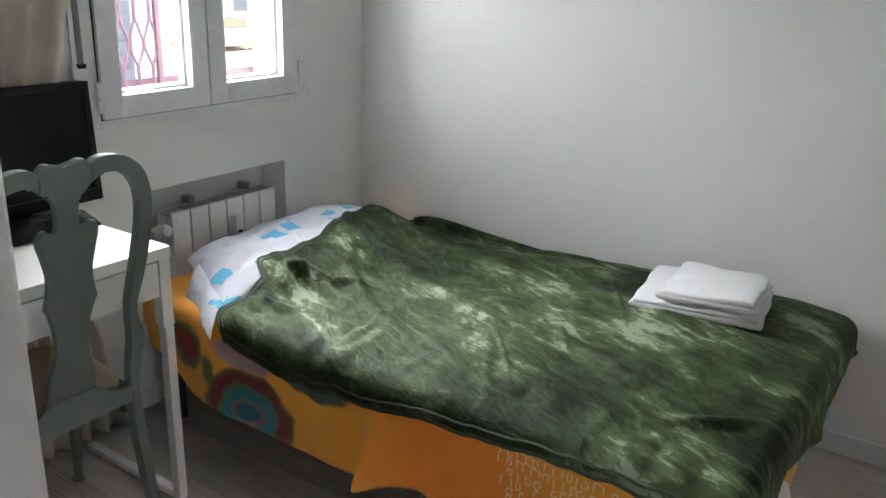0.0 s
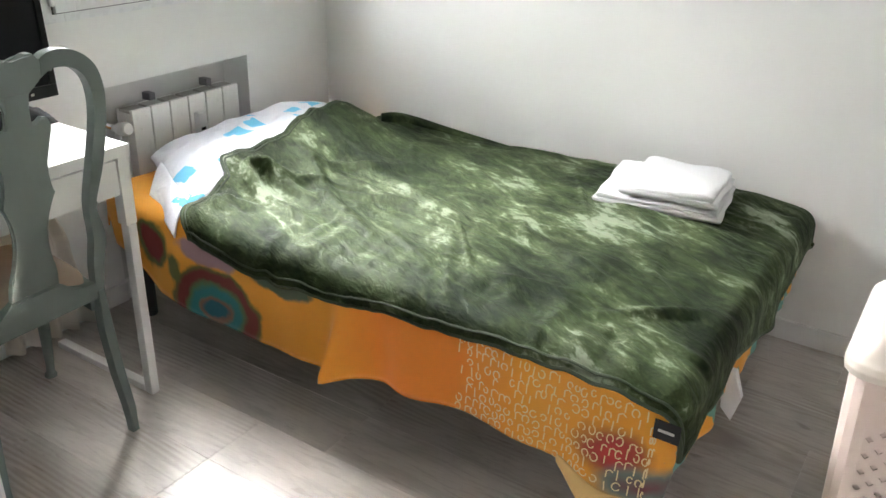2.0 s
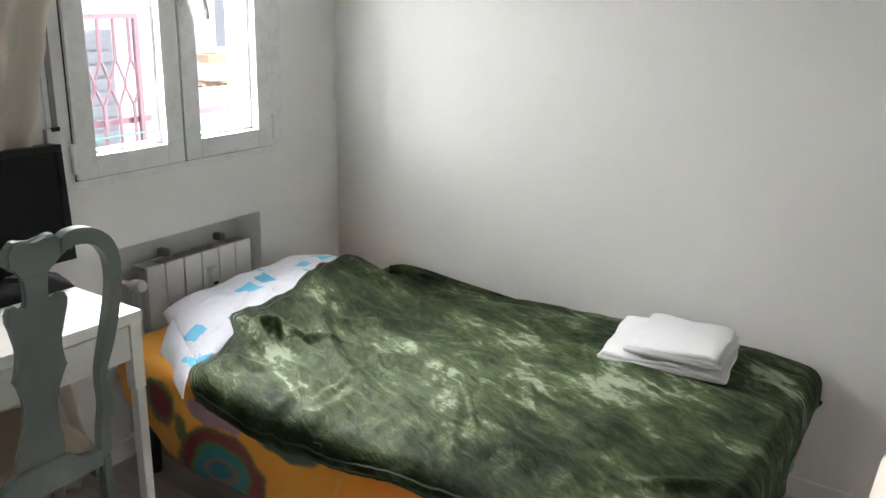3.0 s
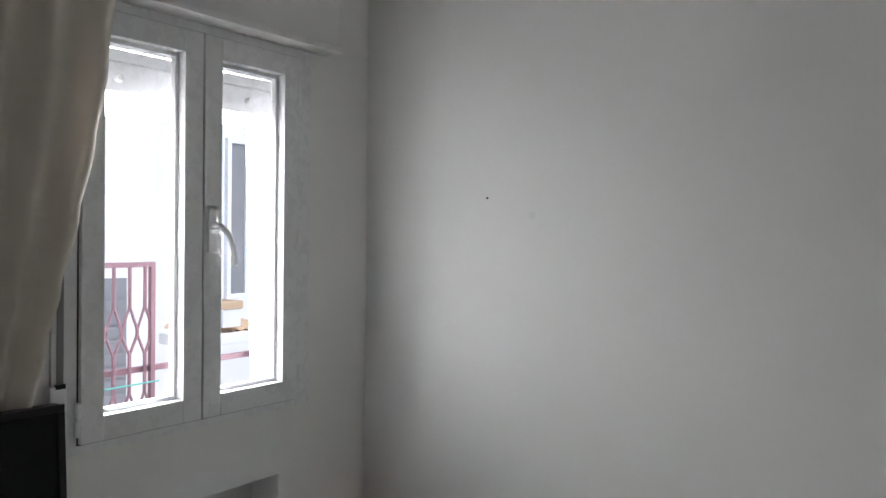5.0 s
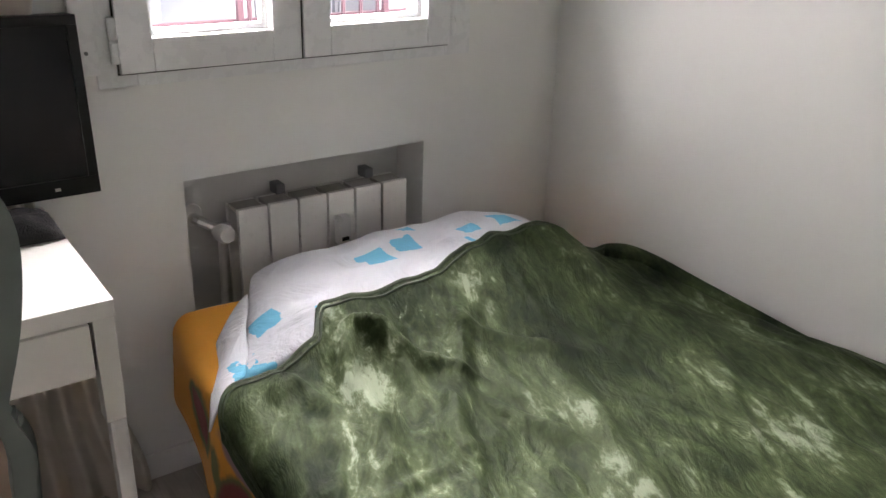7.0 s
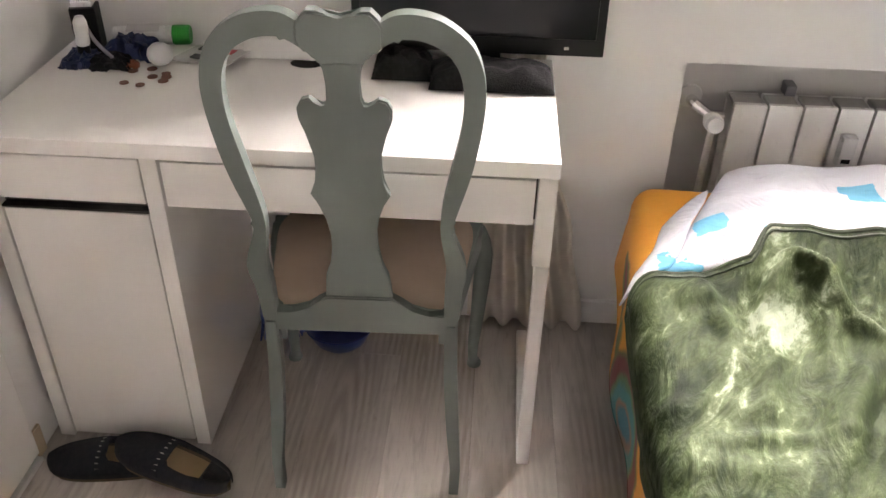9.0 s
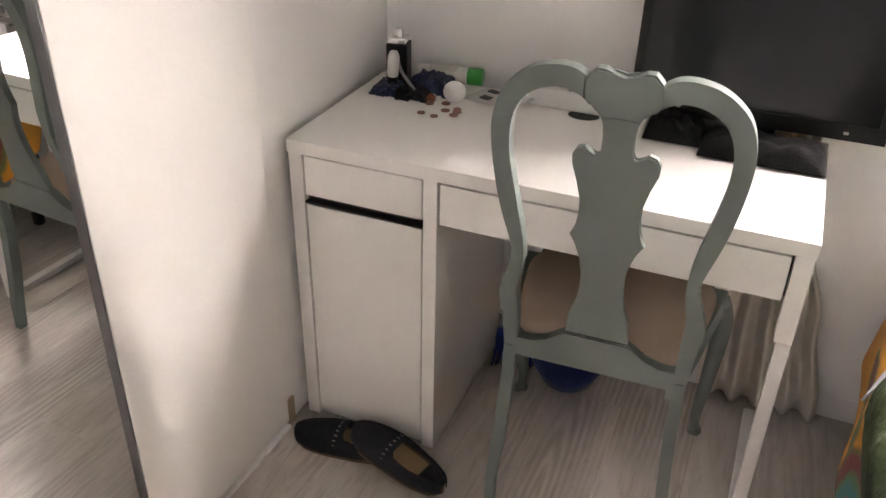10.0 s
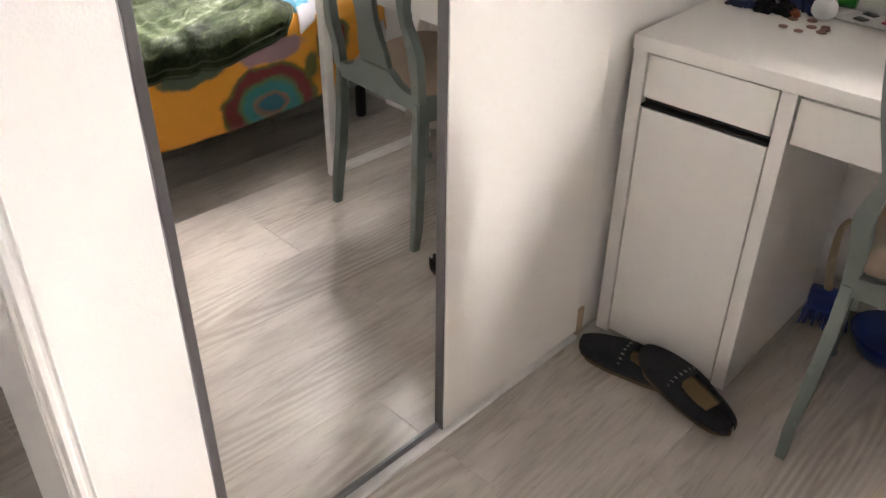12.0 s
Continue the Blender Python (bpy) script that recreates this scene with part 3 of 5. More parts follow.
def hang(x, y, z, r, flare, seed, amp):
    """Lays a cloth point: x, y run flat over the mattress and on past its edges, where the cloth bends down."""
    ex = x - BX1 if x > BX1 else (x - BX0 if x < BX0 else 0.0)
    ey = y - BY0 if y < BY0 else 0.0
    d = math.hypot(ex, ey)
    if d < 1e-6:
        return Vector((x, y, z))
    nx, ny = ex / d, ey / d
    cx, cy = min(max(x, BX0), BX1), max(y, BY0)
    arc = r * math.pi / 2
    if d < arc:
        a = d / r
        out, drop = r * math.sin(a), r * (1 - math.cos(a))
    else:
        q = d - arc
        out, drop = r + flare * q + amp * min(1.0, q / 0.12) * fold(cx + cy * 1.3, q, seed), r + q
    return Vector((cx + nx * out, cy + ny * out, z - drop))


SKIRT = [(0.0, 0.10), (0.10, 0.12), (0.16, 0.19), (0.37, 0.29), (0.68, 0.315), (1.03, 0.30), (1.28, 0.285), (1.44, 0.265), (1.68, 0.275), (1.86, 0.31), (1.94, 0.30)]


def sag(x, y):
    """How far the bedding dips along the wall."""
    return math.exp(-((y + 0.03) / 0.13) ** 2) * lerp([(0.15, 0.045), (0.7, 0.055), (1.1, 0.03), (1.5, 0.008), (1.9, 0.0)], x)


def spread_point(u, v):
    x = BX0 - 0.13 + u * (BX1 + 0.24 - BX0 + 0.13)
    drop = lerp(SKIRT, x)
    y = BY1 + 0.02 + v * (BY0 - drop - BY1 - 0.02)
    z = BZ - sag(x, y) + 0.004 * noise.noise(Vector((x * 6, y * 6, 2)))
    p = hang(x, y, z - 0.01, 0.045, 0.05, 5.0, 0.022)
    p.y += 0.045 * math.exp(-((x - 0.0) / 0.24) ** 2) * min(1.0, max(0.0, (-1.0 - p.y) / 0.15))
    if p.z < BZ - 0.06 and y < BY0:
        k = min(1.0, (BZ - 0.06 - p.z) / 0.2)
        p.y -= k * (0.075 * math.exp(-((x - 1.085) / 0.035) ** 2) * (1 if x < 1.085 else 0.9) - 0.02 * math.exp(-((x - 1.19) / 0.05) ** 2))
        p.x -= k * 0.03 * math.exp(-((x - 1.10) / 0.05) ** 2)
        p.y -= k * 0.03 * math.exp(-((x - 1.82) / 0.12) ** 2)
    return p


def cloth(name, f, nu, nv, material, parent, label="", thick=0.003):
    bm = bmesh.new()
    top = add_grid(bm, f, nu, nv)
    bmesh.ops.recalc_face_normals(bm, faces=bm.faces)
    ob = part(name, bm, material, parent, label, True)
    m = ob.modifiers.new("thickness", "SOLIDIFY")
    m.thickness, m.offset = thick, 0.0
    return ob


spread = thing("bedspread", "yellow cotton bedspread with printed rings and lettering, hanging over the bed", "bedspread")
cloth("cloth", spread_point, 190, 90, M_yellow, spread)
part("hem", add_tube(bmesh.new(), [spread_point(i / 120, 1.0) for i in range(121)], 0.0028, 6), M_yellow, spread)


def spread_at(x, z):
    """The point of the bedspread's front at that x whose height is z."""
    u = (x - BX0 + 0.13) / (BX1 + 0.24 - BX0 + 0.13)
    lo, hi = 0.6, 1.0
    for _ in range(14):
        mid = (lo + hi) / 2
        if spread_point(u, mid).z > z:
            lo = mid
        else:
            hi = mid
    return spread_point(u, lo) + Vector((0, -0.0035, 0))


# unreadable printed lettering: rows of pale loops and strokes
rnd = random.Random(4)
bm = bmesh.new()


def stroke(pts, w=0.0016):
    q = [spread_at(x, z) for x, z in pts]
    for a, b in zip(q, q[1:]):
        d = (b - a).normalized()
        s = Vector((-d.z, 0, d.x)) * w
        vs = [bm.verts.new(c) for c in (a - s, b - s, b + s, a + s)]
        bm.faces.new(vs)


for row in range(9):
    z = 0.415 - row * 0.026
    x = 1.42 + rnd.uniform(0, 0.04)
    while x < 1.93:
        h = rnd.uniform(0.017, 0.026)
        w = rnd.uniform(0.011, 0.019)
        kind = rnd.random()
        if z - (x - 1.4) * 0.05 > 0.20 and rnd.random() < 0.92:
            zz = z - (x - 1.4) * 0.05 + rnd.uniform(-0.004, 0.004)
            if kind < 0.55:
                a0 = rnd.uniform(0, 6.28)
                n = 7
                stroke([(x + w / 2 * math.cos(a0 + k * 5.4 / n), zz + h * 0.42 * math.sin(a0 + k * 5.4 / n)) for k in range(n + 1)])
            elif kind < 0.8:
                stroke([(x, zz + h / 2), (x + rnd.uniform(-0.002, 0.002), zz - h / 2)])
            else:
                stroke([(x, zz - h / 2), (x, zz + h / 3), (x + w * 0.5, zz + h / 2), (x + w, zz + h / 4)])
        x += w + rnd.uniform(0.004, 0.009)
part("lettering", bm, M_print, spread, "pale overlapping unreadable lettering")

# turned-up cream lining at the foot corner
def lining_point(u, v):
    x = 1.70 + u * 0.27
    top = spread_point((min(x, 1.99) - BX0 + 0.13) / (BX1 + 0.24 - BX0 + 0.13), 1.0)
    d = v * (0.02 + 0.10 * math.sin(math.pi * min(1, u * 0.62)))
    return top + Vector((0.0, -0.004 - 0.02 * math.sin(v * 3.1) * u, 0.012 - d))


cloth("lining", lining_point, 24, 8, M_lining, spread, "turned-out cream lining")

# ---- pillow ----
pillow = thing("pillow", "white pillow with blue printed patches on the bed", "pillow")


def pillow_point(u, v, side):
    a, b = 2 * u - 1, 2 * v - 1
    ea, eb = max(0.0, 1 - abs(a) ** 3.2), max(0.0, 1 - abs(b) ** 3.2)
    th = (ea * eb) ** 0.42
    x = 0.255 + a * 0.20 * (1 - 0.05 * b * b)
    front = -1.075 - 0.10 * a
    y = -0.22 + (1 - b) / 2 * (front + 0.22)
    z = 0.497 + (0.062 * th if side else -0.03 * th)
    if side:
        z += 0.02 * th * noise.noise(Vector((x * 7, y * 7, 1))) + 0.008 * th * noise.noise(Vector((x * 20, y * 14, 4)))
        z += 0.018 * th * math.exp(-((y + 0.35) / 0.2) ** 2)
        z += 0.011 * th * (1 - abs(noise.noise(Vector((x * 11 + y * 5, y * 5, 8))) * 2.2)) * math.exp(-((y + 0.95) / 0.3) ** 2)
    if y < -1.0:
        z -= (-1.0 - y) * 0.22
    return Vector((x, y, z))


bm = bmesh.new()
add_grid(bm, lambda u, v: pillow_point(u, v, True), 60, 90)
add_grid(bm, lambda u, v: pillow_point(u, v, False), 60, 90)
bmesh.ops.remove_doubles(bm, verts=bm.verts, dist=0.0004)
bmesh.ops.recalc_face_normals(bm, faces=bm.faces)
part("case", bm, M_pillow, pillow, smooth=True)
bm = bmesh.new()
def flap_point(u, v):
    x = 0.20 + u * 0.23
    q = v * 0.15
    p = pillow_point(min(1, max(0, (x - 0.055) / 0.4)), 0.03, True)
    return Vector((x + 0.05 * v, p.y - 0.015 - 0.095 * v + 0.01 * noise.noise(Vector((x * 9, v, 0))), p.z - 0.004 - 0.065 * v * v + 0.008 * noise.noise(Vector((x * 12, v * 2, 7)))))
cloth("open_flap", flap_point, 24, 14, M_pillow, pillow, "loose open end of the pillowcase", 0.004)

# ---- blanket ----
blanket = thing("blanket", "dark green crushed velvet blanket spread unevenly over the bed", "blanket")
HEAD = [(-1.40, 0.56), (-1.28, 0.53), (-1.18, 0.475), (-1.015, 0.455), (-0.965, 0.395), (-0.73, 0.385), (-0.55, 0.345), (-0.45, 0.325), (-0.24, 0.31), (0.0, 0.33)]
HEM = [(0.30, 0.085), (0.42, 0.095), (0.56, 0.115), (0.78, 0.115), (1.10, 0.085), (1.41, 0.062), (1.67, 0.052), (1.88, 0.07), (2.1, 0.09)]
rnd = random.Random(11)
CREASES = []
for _ in range(70):
    cx, cy, an = rnd.uniform(0.4, 1.9), rnd.uniform(-1.15, -0.1), rnd.gauss(-0.35, 0.5)
    CREASES.append((cx, cy, math.cos(an), math.sin(an), rnd.uniform(0.05, 0.2), rnd.uniform(0.006, 0.014), rnd.uniform(-0.003, 0.009)))
for cx, cy, an, ln, w, h in ((0.60, -0.86, 0.52, 0.13, 0.016, 0.02), (0.67, -0.63, 0.6, 0.13, 0.016, 0.016), (0.86, -0.80, 0.25, 0.16, 0.015, 0.012), (0.47, -1.03, 0.5, 0.07, 0.018, 0.022), (0.53, -0.98, -0.6, 0.09, 0.016, 0.02), (0.45, -1.12, 1.2, 0.06, 0.016, 0.018), (0.60, -0.9, -0.25, 0.16, 0.02, 0.016),
                            (0.56, -1.1, 0.2, 0.09, 0.017, 0.017), (0.75, -0.75, -0.15, 0.2, 0.02, 0.012), (0.66, -0.55, 0.15, 0.2, 0.025, 0.012), (0.50, -0.92, 1.0, 0.05, 0.015, 0.022), (0.42, -0.97, -0.2, 0.05, 0.014, 0.018),
                            (0.66, -1.02, -0.25, 0.17, 0.022, 0.016), (0.80, -0.92, -0.45, 0.20, 0.02, 0.014), (0.92, -0.70, -0.3, 0.22, 0.024, 0.012), (0.62, -0.78, -0.6, 0.15, 0.02, 0.015), (0.52, -1.13, -0.1, 0.12, 0.02, 0.018),
                            (1.55, -0.85, -0.5, 0.2, 0.018, 0.010), (1.72, -0.62, -0.35, 0.18, 0.016, 0.010), (1.25, -0.95, -0.2, 0.25, 0.022, 0.010), (1.8, -0.95, 0.7, 0.12, 0.016, 0.012)):
    CREASES.append((cx, cy, math.cos(an), math.sin(an), ln, w * 1.1, h * 1.45))


def blanket_top(x, y):
    z = BZ + 0.022
    pu, pv = (x - 0.055) / 0.4, (y + 1.11) / 0.89
    under = pillow_point(min(0.7, max(0.0, pu)), min(1.0, max(0.0, pv)), True).z + 0.026
    far = math.hypot(max(0.0, x - 0.335), max(0.0, y + 0.23))
    under = max(under, 0.512) - far * 0.33
    z = max(z, under) if abs(z - under) > 0.012 else (z + under) / 2 + 0.006
    z += 0.010 * noise.noise(Vector((x * 3.0, y * 3.0, 9))) + 0.006 * noise.noise(Vector((x * 8.0, y * 8.0, 3)))
    z += 0.0035 * noise.noise(Vector((x * 16 + y * 6, y * 26, 5)))
    calm = min(1.0, max(0.15, (x - lerp(HEAD, y) - 0.015) / 0.09))
    for cx, cy, c, s, ln, w, h in CREASES:
        dx, dy = x - cx, y - cy
        a, b = dx * c + dy * s, -dx * s + dy * c
        if abs(a) < 2.5 * ln and abs(b) < 3 * w:
            z += calm * h * math.exp(-(a / ln) ** 2 - (b / w) ** 2)
    # rolled edge along the wall
    z += 0.028 * math.exp(-((y + 0.075) / 0.035) ** 2) * lerp([(0.25, 0.0), (0.36, 1.0), (0.55, 0.75), (0.9, 0.55), (1.5, 0.25), (1.9, 0.15)], x)
    # puckers along the front edge and the foot
    front = math.exp(-((y + 1.12) / 0.10) ** 2)
    z += front * (0.012 * noise.noise(Vector((x * 13 + y * 4, y * 5, 31))) + 0.006 * noise.noise(Vector((x * 30, y * 9, 13))))
    z -= 0.02 * max(0.0, (x - 1.6) / 0.3) + sag(x, y)
    return z


def blanket_point(u, v):
    hem = lerp(HEM, 0.35 + u * 1.6)
    y = -0.028 + v * (BY0 - 0.02 - hem + 0.028)
    x0 = lerp(HEAD, y)
    foot = BX1 + 0.155 + 0.03 * math.sin(y * 9.0)
    x = x0 + u * (foot - x0)
    z = blanket_top(min(x, BX1), max(y, BY0))
    p = hang(x, y, z, 0.055, 0.06, 21.0, 0.034)
    if y < BY0 or x > BX1:
        p.y -= 0.008
        p.x += 0.012 if x > BX1 else 0.0
    return p


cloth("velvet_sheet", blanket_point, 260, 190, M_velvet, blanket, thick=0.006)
edge = [blanket_point(0, 1 - i / 140) for i in range(141)]
part("head_hem", add_tube(bmesh.new(), edge, 0.006, 8), M_velvet_hem, blanket, "stitched dark green hem")
part("front_hem", add_tube(bmesh.new(), [blanket_point(i / 200, 1) for i in range(201)], 0.006, 8), M_velvet_hem, blanket, "stitched dark green hem")
part("foot_hem", add_tube(bmesh.new(), [blanket_point(1, i / 140) for i in range(141)], 0.006, 8), M_velvet_hem, blanket, "stitched dark green hem")
part("front_piping", add_tube(bmesh.new(), [blanket_point(i / 200, 0.982) + Vector((0, -0.003, 0.001)) for i in range(201)], 0.0035, 6), M_velvet_hem, blanket, "second stitched line of the hem")
part("head_piping", add_tube(bmesh.new(), [blanket_point(0.009, 1 - i / 140) + Vector((0, 0, 0.003)) for i in range(141)], 0.0035, 6), M_velvet_hem, blanket, "second stitched line of the hem")
lp = blanket_point(0.905, 1.0)
tag = part("label", box(lp.x - 0.028, lp.x + 0.028, lp.y - 0.010, lp.y - 0.007, lp.z - 0.05, lp.z - 0.004, 0.001), M_label, blanket, "small black woven label")
part("mark", box(lp.x - 0.018, lp.x + 0.016, lp.y - 0.0115, lp.y - 0.0102, lp.z - 0.03, lp.z - 0.024), M_stitch, tag, "pale bar of unreadable writing")

# rolled corner of the blanket at the head by the wall
part("rolled_corner", add_tube(bmesh.new(), spline([(0.37, -0.125, BZ + 0.018), (0.42, -0.085, BZ + 0.018), (0.50, -0.066, BZ + 0.012), (0.62, -0.055, BZ - 0.002), (0.8, -0.048, BZ - 0.016), (1.0, -0.045, BZ - 0.03), (1.15, -0.045, BZ - 0.045)], 8), lambda u: 0.024 * (1 - 0.5 * u) * (0.75 + 0.25 * min(1, u * 8)), 14), M_velvet, blanket, smooth=True)
part("hanging_tip", prism([(1.87, 0.435), (1.92, 0.42), (1.98, 0.37), (1.94, 0.33), (1.89, 0.34)], lambda a, b, t: (a, -0.05 + t - 0.3 * (0.45 - b) * 0.1, b), -0.016, 0.016, 0.006), M_velvet, blanket)

# ---- towels ----
def towel(cx, cy, z0, lx, ly, layers, turn, label):
    t = thing("folded_towel", label, "towel", "folded towels on the bed")
    rot = pose(cx, cy, z0, 0, 0, turn)
    h = 0.0095
    for k in range(layers):
        def f(u, v, k=k):
            a = u * 2 - 1
            prof = math.sin(math.pi * v)
            ang = 2 * math.pi * v
            px = (lx / 2 - 0.012 * (k % 2)) * (1 if math.cos(ang) > 0 else -1) * min(1, abs(math.cos(ang)) ** 0.25)
            pz = h * 1.02 * (1 + math.copysign(abs(math.sin(ang)) ** 0.5, math.sin(ang))) + 2 * h * k
            py = a * ly / 2
            wv = 0.011 * noise.noise(Vector((px * 9, py * 9, k * 3.0 + cx))) * (k + 0.6)
            droop = -0.006 * (abs(px) / (lx / 2)) ** 4 * k
            return rot @ Vector((px + 0.006 * noise.noise(Vector((py * 12, k, 0))), py + 0.005 * noise.noise(Vector((px * 12, k, 5))), pz + wv + droop))
        bm = bmesh.new()
        rings = [[bm.verts.new(f(i / 26, j / 40)) for j in range(40)] for i in range(27)]
        for a, b in zip(rings, rings[1:]):
            for j in range(40):
                bm.faces.new((a[j], b[j], b[(j + 1) % 40], a[(j + 1) % 40]))
        bm.faces.new(rings[0][::-1])
        bm.faces.new(rings[-1])
        bmesh.ops.recalc_face_normals(bm, faces=bm.faces)
        part("fold", bm, M_towel, t, smooth=True)
    return t


TZ = BZ + 0.028
towel(1.555, -0.245, TZ - 0.006, 0.38, 0.31, 2, 8, "large white terry towel folded flat on the blanket")
towel(1.595, -0.265, TZ + 0.036, 0.29, 0.26, 2, 4, "smaller white terry towel folded on a larger one")

# ---- radiator ----
radiator = thing("radiator", "white six-section aluminium radiator in a wall niche", "radiator")
RY0, RW, RZ0, RZ1 = -0.965, 0.0795, 0.12, 0.635
for k in range(6):
    y = RY0 + k * RW
    bm = bmesh.new()
    add_box(bm, -0.03, -0.016, y + 0.003, y + RW - 0.003, RZ0, RZ1, 0.003)
    add_box(bm, -0.088, -0.03, y + 0.028, y + 0.052, RZ0 + 0.01, RZ1 - 0.012, 0.004)
    add_box(bm, -0.1, -0.09, y + 0.004, y + RW - 0.004, RZ0, RZ1 - 0.004, 0.003)
    s = part("section", bm, M_radiator, radiator)
    part("top_grille", box(-0.09, -0.031, y + 0.006, y + RW - 0.006, RZ1 - 0.014, RZ1 - 0.004, 0.003), M_dust, s, "dusty top of a section")
for y in (-0.82, -0.565):
    part("wall_bracket", box(-0.126, -0.085, y - 0.012, y + 0.012, RZ1 - 0.006, RZ1 + 0.02, 0.003), M_shutter, radiator, "grey bracket")
bm = add_lathe(bmesh.new(), [(0, 0), (0.012, 0), (0.012, 0.03), (0.019, 0.034), (0.022, 0.045), (0.022, 0.075), (0.018, 0.084), (0, 0.085)], pose(-0.075, -1.0, 0.575, 0, 80, 0), 20)
part("valve_knob", bm, M_white, radiator, "ribbed white thermostat knob")
part("valve_body", add_tube(bmesh.new(), [(-0.126, -1.04, 0.60), (-0.09, -1.03, 0.598), (-0.075, -1.0, 0.58), (-0.07, -0.965, 0.58)], 0.013, 10), M_chrome, radiator, "chrome valve body")
part("pipe_rosette", add_lathe(bmesh.new(), [(0, 0), (0.03, 0), (0.028, 0.008), (0.012, 0.012), (0, 0.012)], pose(-0.127, -1.04, 0.605, 0, 90, 0), 18), M_white, radiator)
part("return_pipe", add_tube(bmesh.new(), [(-0.075, -0.985, 0.56), (-0.075, -0.99, 0.3), (-0.075, -0.985, 0.13)], 0.009, 8), M_radiator, radiator)
meter = part("heat_meter", box(-0.016, 0.012, -0.71, -0.676, 0.50, 0.575, 0.005), M_white, radiator, "small white heat meter")
part("display", box(0.012, 0.0135, -0.703, -0.683, 0.512, 0.522), M_black, meter)

# ---- desk ----
DY0, DY1, DXB, DXF = -2.444, -1.388, 0.055, 0.527
desk = thing("desk", "white desk with a drawer, a cupboard and a metal-framed leg", "desk")
bm = bmesh.new()
add_box(bm, DXB, DXF, DY0, DY1, 0.7195, 0.75, 0.002)
part("tabletop", bm, M_melamine, desk)
bm = bmesh.new()
add_box(bm, DXB, DXF - 0.003, DY0 + 0.002, DY0 + 0.034, 0, 0.719, 0.002)
part("side_panel", bm, M_melamine, desk)
part("side_panel", box(DXB, DXF - 0.003, -2.129, -2.098, 0, 0.719, 0.002), M_melamine, desk)
part("back_panel", box(DXB, DXB + 0.012, DY0 + 0.035, -2.135, 0.03, 0.715), M_melamine, desk)
part("cupboard_base", box(DXB + 0.013, DXF - 0.03, DY0 + 0.035, -2.135, 0.02, 0.04), M_melamine, desk)
# dark strip added in place of the shade above the cupboard door
part("cupboard_gap_shade", box(DXB + 0.013, DXF - 0.004, DY0 + 0.035, -2.1295, 0.603, 0.608), M_seam_shade, desk, "dark strip painted as shade over the cupboard door")
part("drawer_front", box(DXF - 0.018, DXF - 0.004, DY0 + 0.0385, -2.1325, 0.624, 0.7155, 0.0015), M_melamine, desk)
part("cupboard_door", box(DXF - 0.018, DXF - 0.004, DY0 + 0.0385, -2.1325, 0.012, 0.601, 0.0015), M_melamine, desk)
part("wide_drawer_front", box(DXF - 0.018, DXF - 0.004, -2.0925, DY1 - 0.040, 0.622, 0.7135, 0.0015), M_melamine, desk)
part("drawer_box", box(DXB + 0.02, DXF - 0.021, -2.09, DY1 - 0.04, 0.635, 0.70), M_melamine, desk)
# dark boxes behind the fronts paint in the shade of their gaps
part("carcass_shade", box(DXB + 0.3, DXF - 0.0205, DY0 + 0.0345, -2.1295, 0.61, 0.7188), M_seam_shade, desk, "dark block painted as shade inside the drawer bay")
part("carcass_shade", box(DXF - 0.0225, DXF - 0.0205, -2.0975, DY1 - 0.0355, 0.625, 0.7188), M_seam_shade, desk, "dark sheet painted as the shaded gap round the wide drawer")
part("carcass_shade", box(DXF - 0.0225, DXF - 0.0205, DY0 + 0.0345, -2.1295, 0.045, 0.6015), M_seam_shade, desk, "dark sheet painted as the shaded gap round the cupboard door")
part("back_rail", box(DXB, DXB + 0.014, -2.097, DY1 - 0.036, 0.62, 0.715), M_melamine, desk)
leg = part("leg_frame", box(DXF - 0.038, DXF - 0.003, DY1 - 0.035, DY1 - 0.002, 0.533, 0.719, 0.002), M_melamine, desk, "white leg of the desk")
part("metal_leg", box(DXF - 0.036, DXF - 0.004, DY1 - 0.030, DY1 - 0.003, 0.0, 0.532, 0.006), M_trim, leg)
part("upper_side", box(DXB + 0.03, DXF - 0.039, DY1 - 0.034, DY1 - 0.004, 0.622, 0.719, 0.002), M_melamine, desk)
part("floor_rail", box(DXB + 0.03, DXF - 0.037, DY1 - 0.030, DY1 - 0.003, 0.0, 0.022, 0.005), M_trim, leg)
# the tabletop is uncut; a dark disc paints the hole's shaded inside
part("cable_hole_shade", add_lathe(bmesh.new(), [(0, 0), (0.028, 0), (0.03, 0.001), (0, 0.0012)], Matrix.Translation((0.135, -1.905, 0.7503)) @ Matrix.Diagonal((0.9, 1.2, 1, 1)), 24), M_seam_shade, desk, "dark disc painted as the shaded inside of a cable hole")

# ---- chair ----
CY = -1.733
BACK = [(0.0, 0.628), (0.20, 0.606), (0.40, 0.592), (0.49, 0.597), (0.60, 0.617), (0.74, 0.642), (0.906, 0.658), (1.05, 0.670)]


def back_at(h, z, t):
    z -= 0.042 * min(1.0, z / 0.45)
    return Vector((lerp_lin(BACK, z) - t, CY + h * 1.05, z))


def lerp_lin(table, v):
    for (a, p), (b, q) in zip(table, table[1:]):
        if v <= b:
            return p + (q - p) * (v - a) / (b - a)
    return table[-1][1]


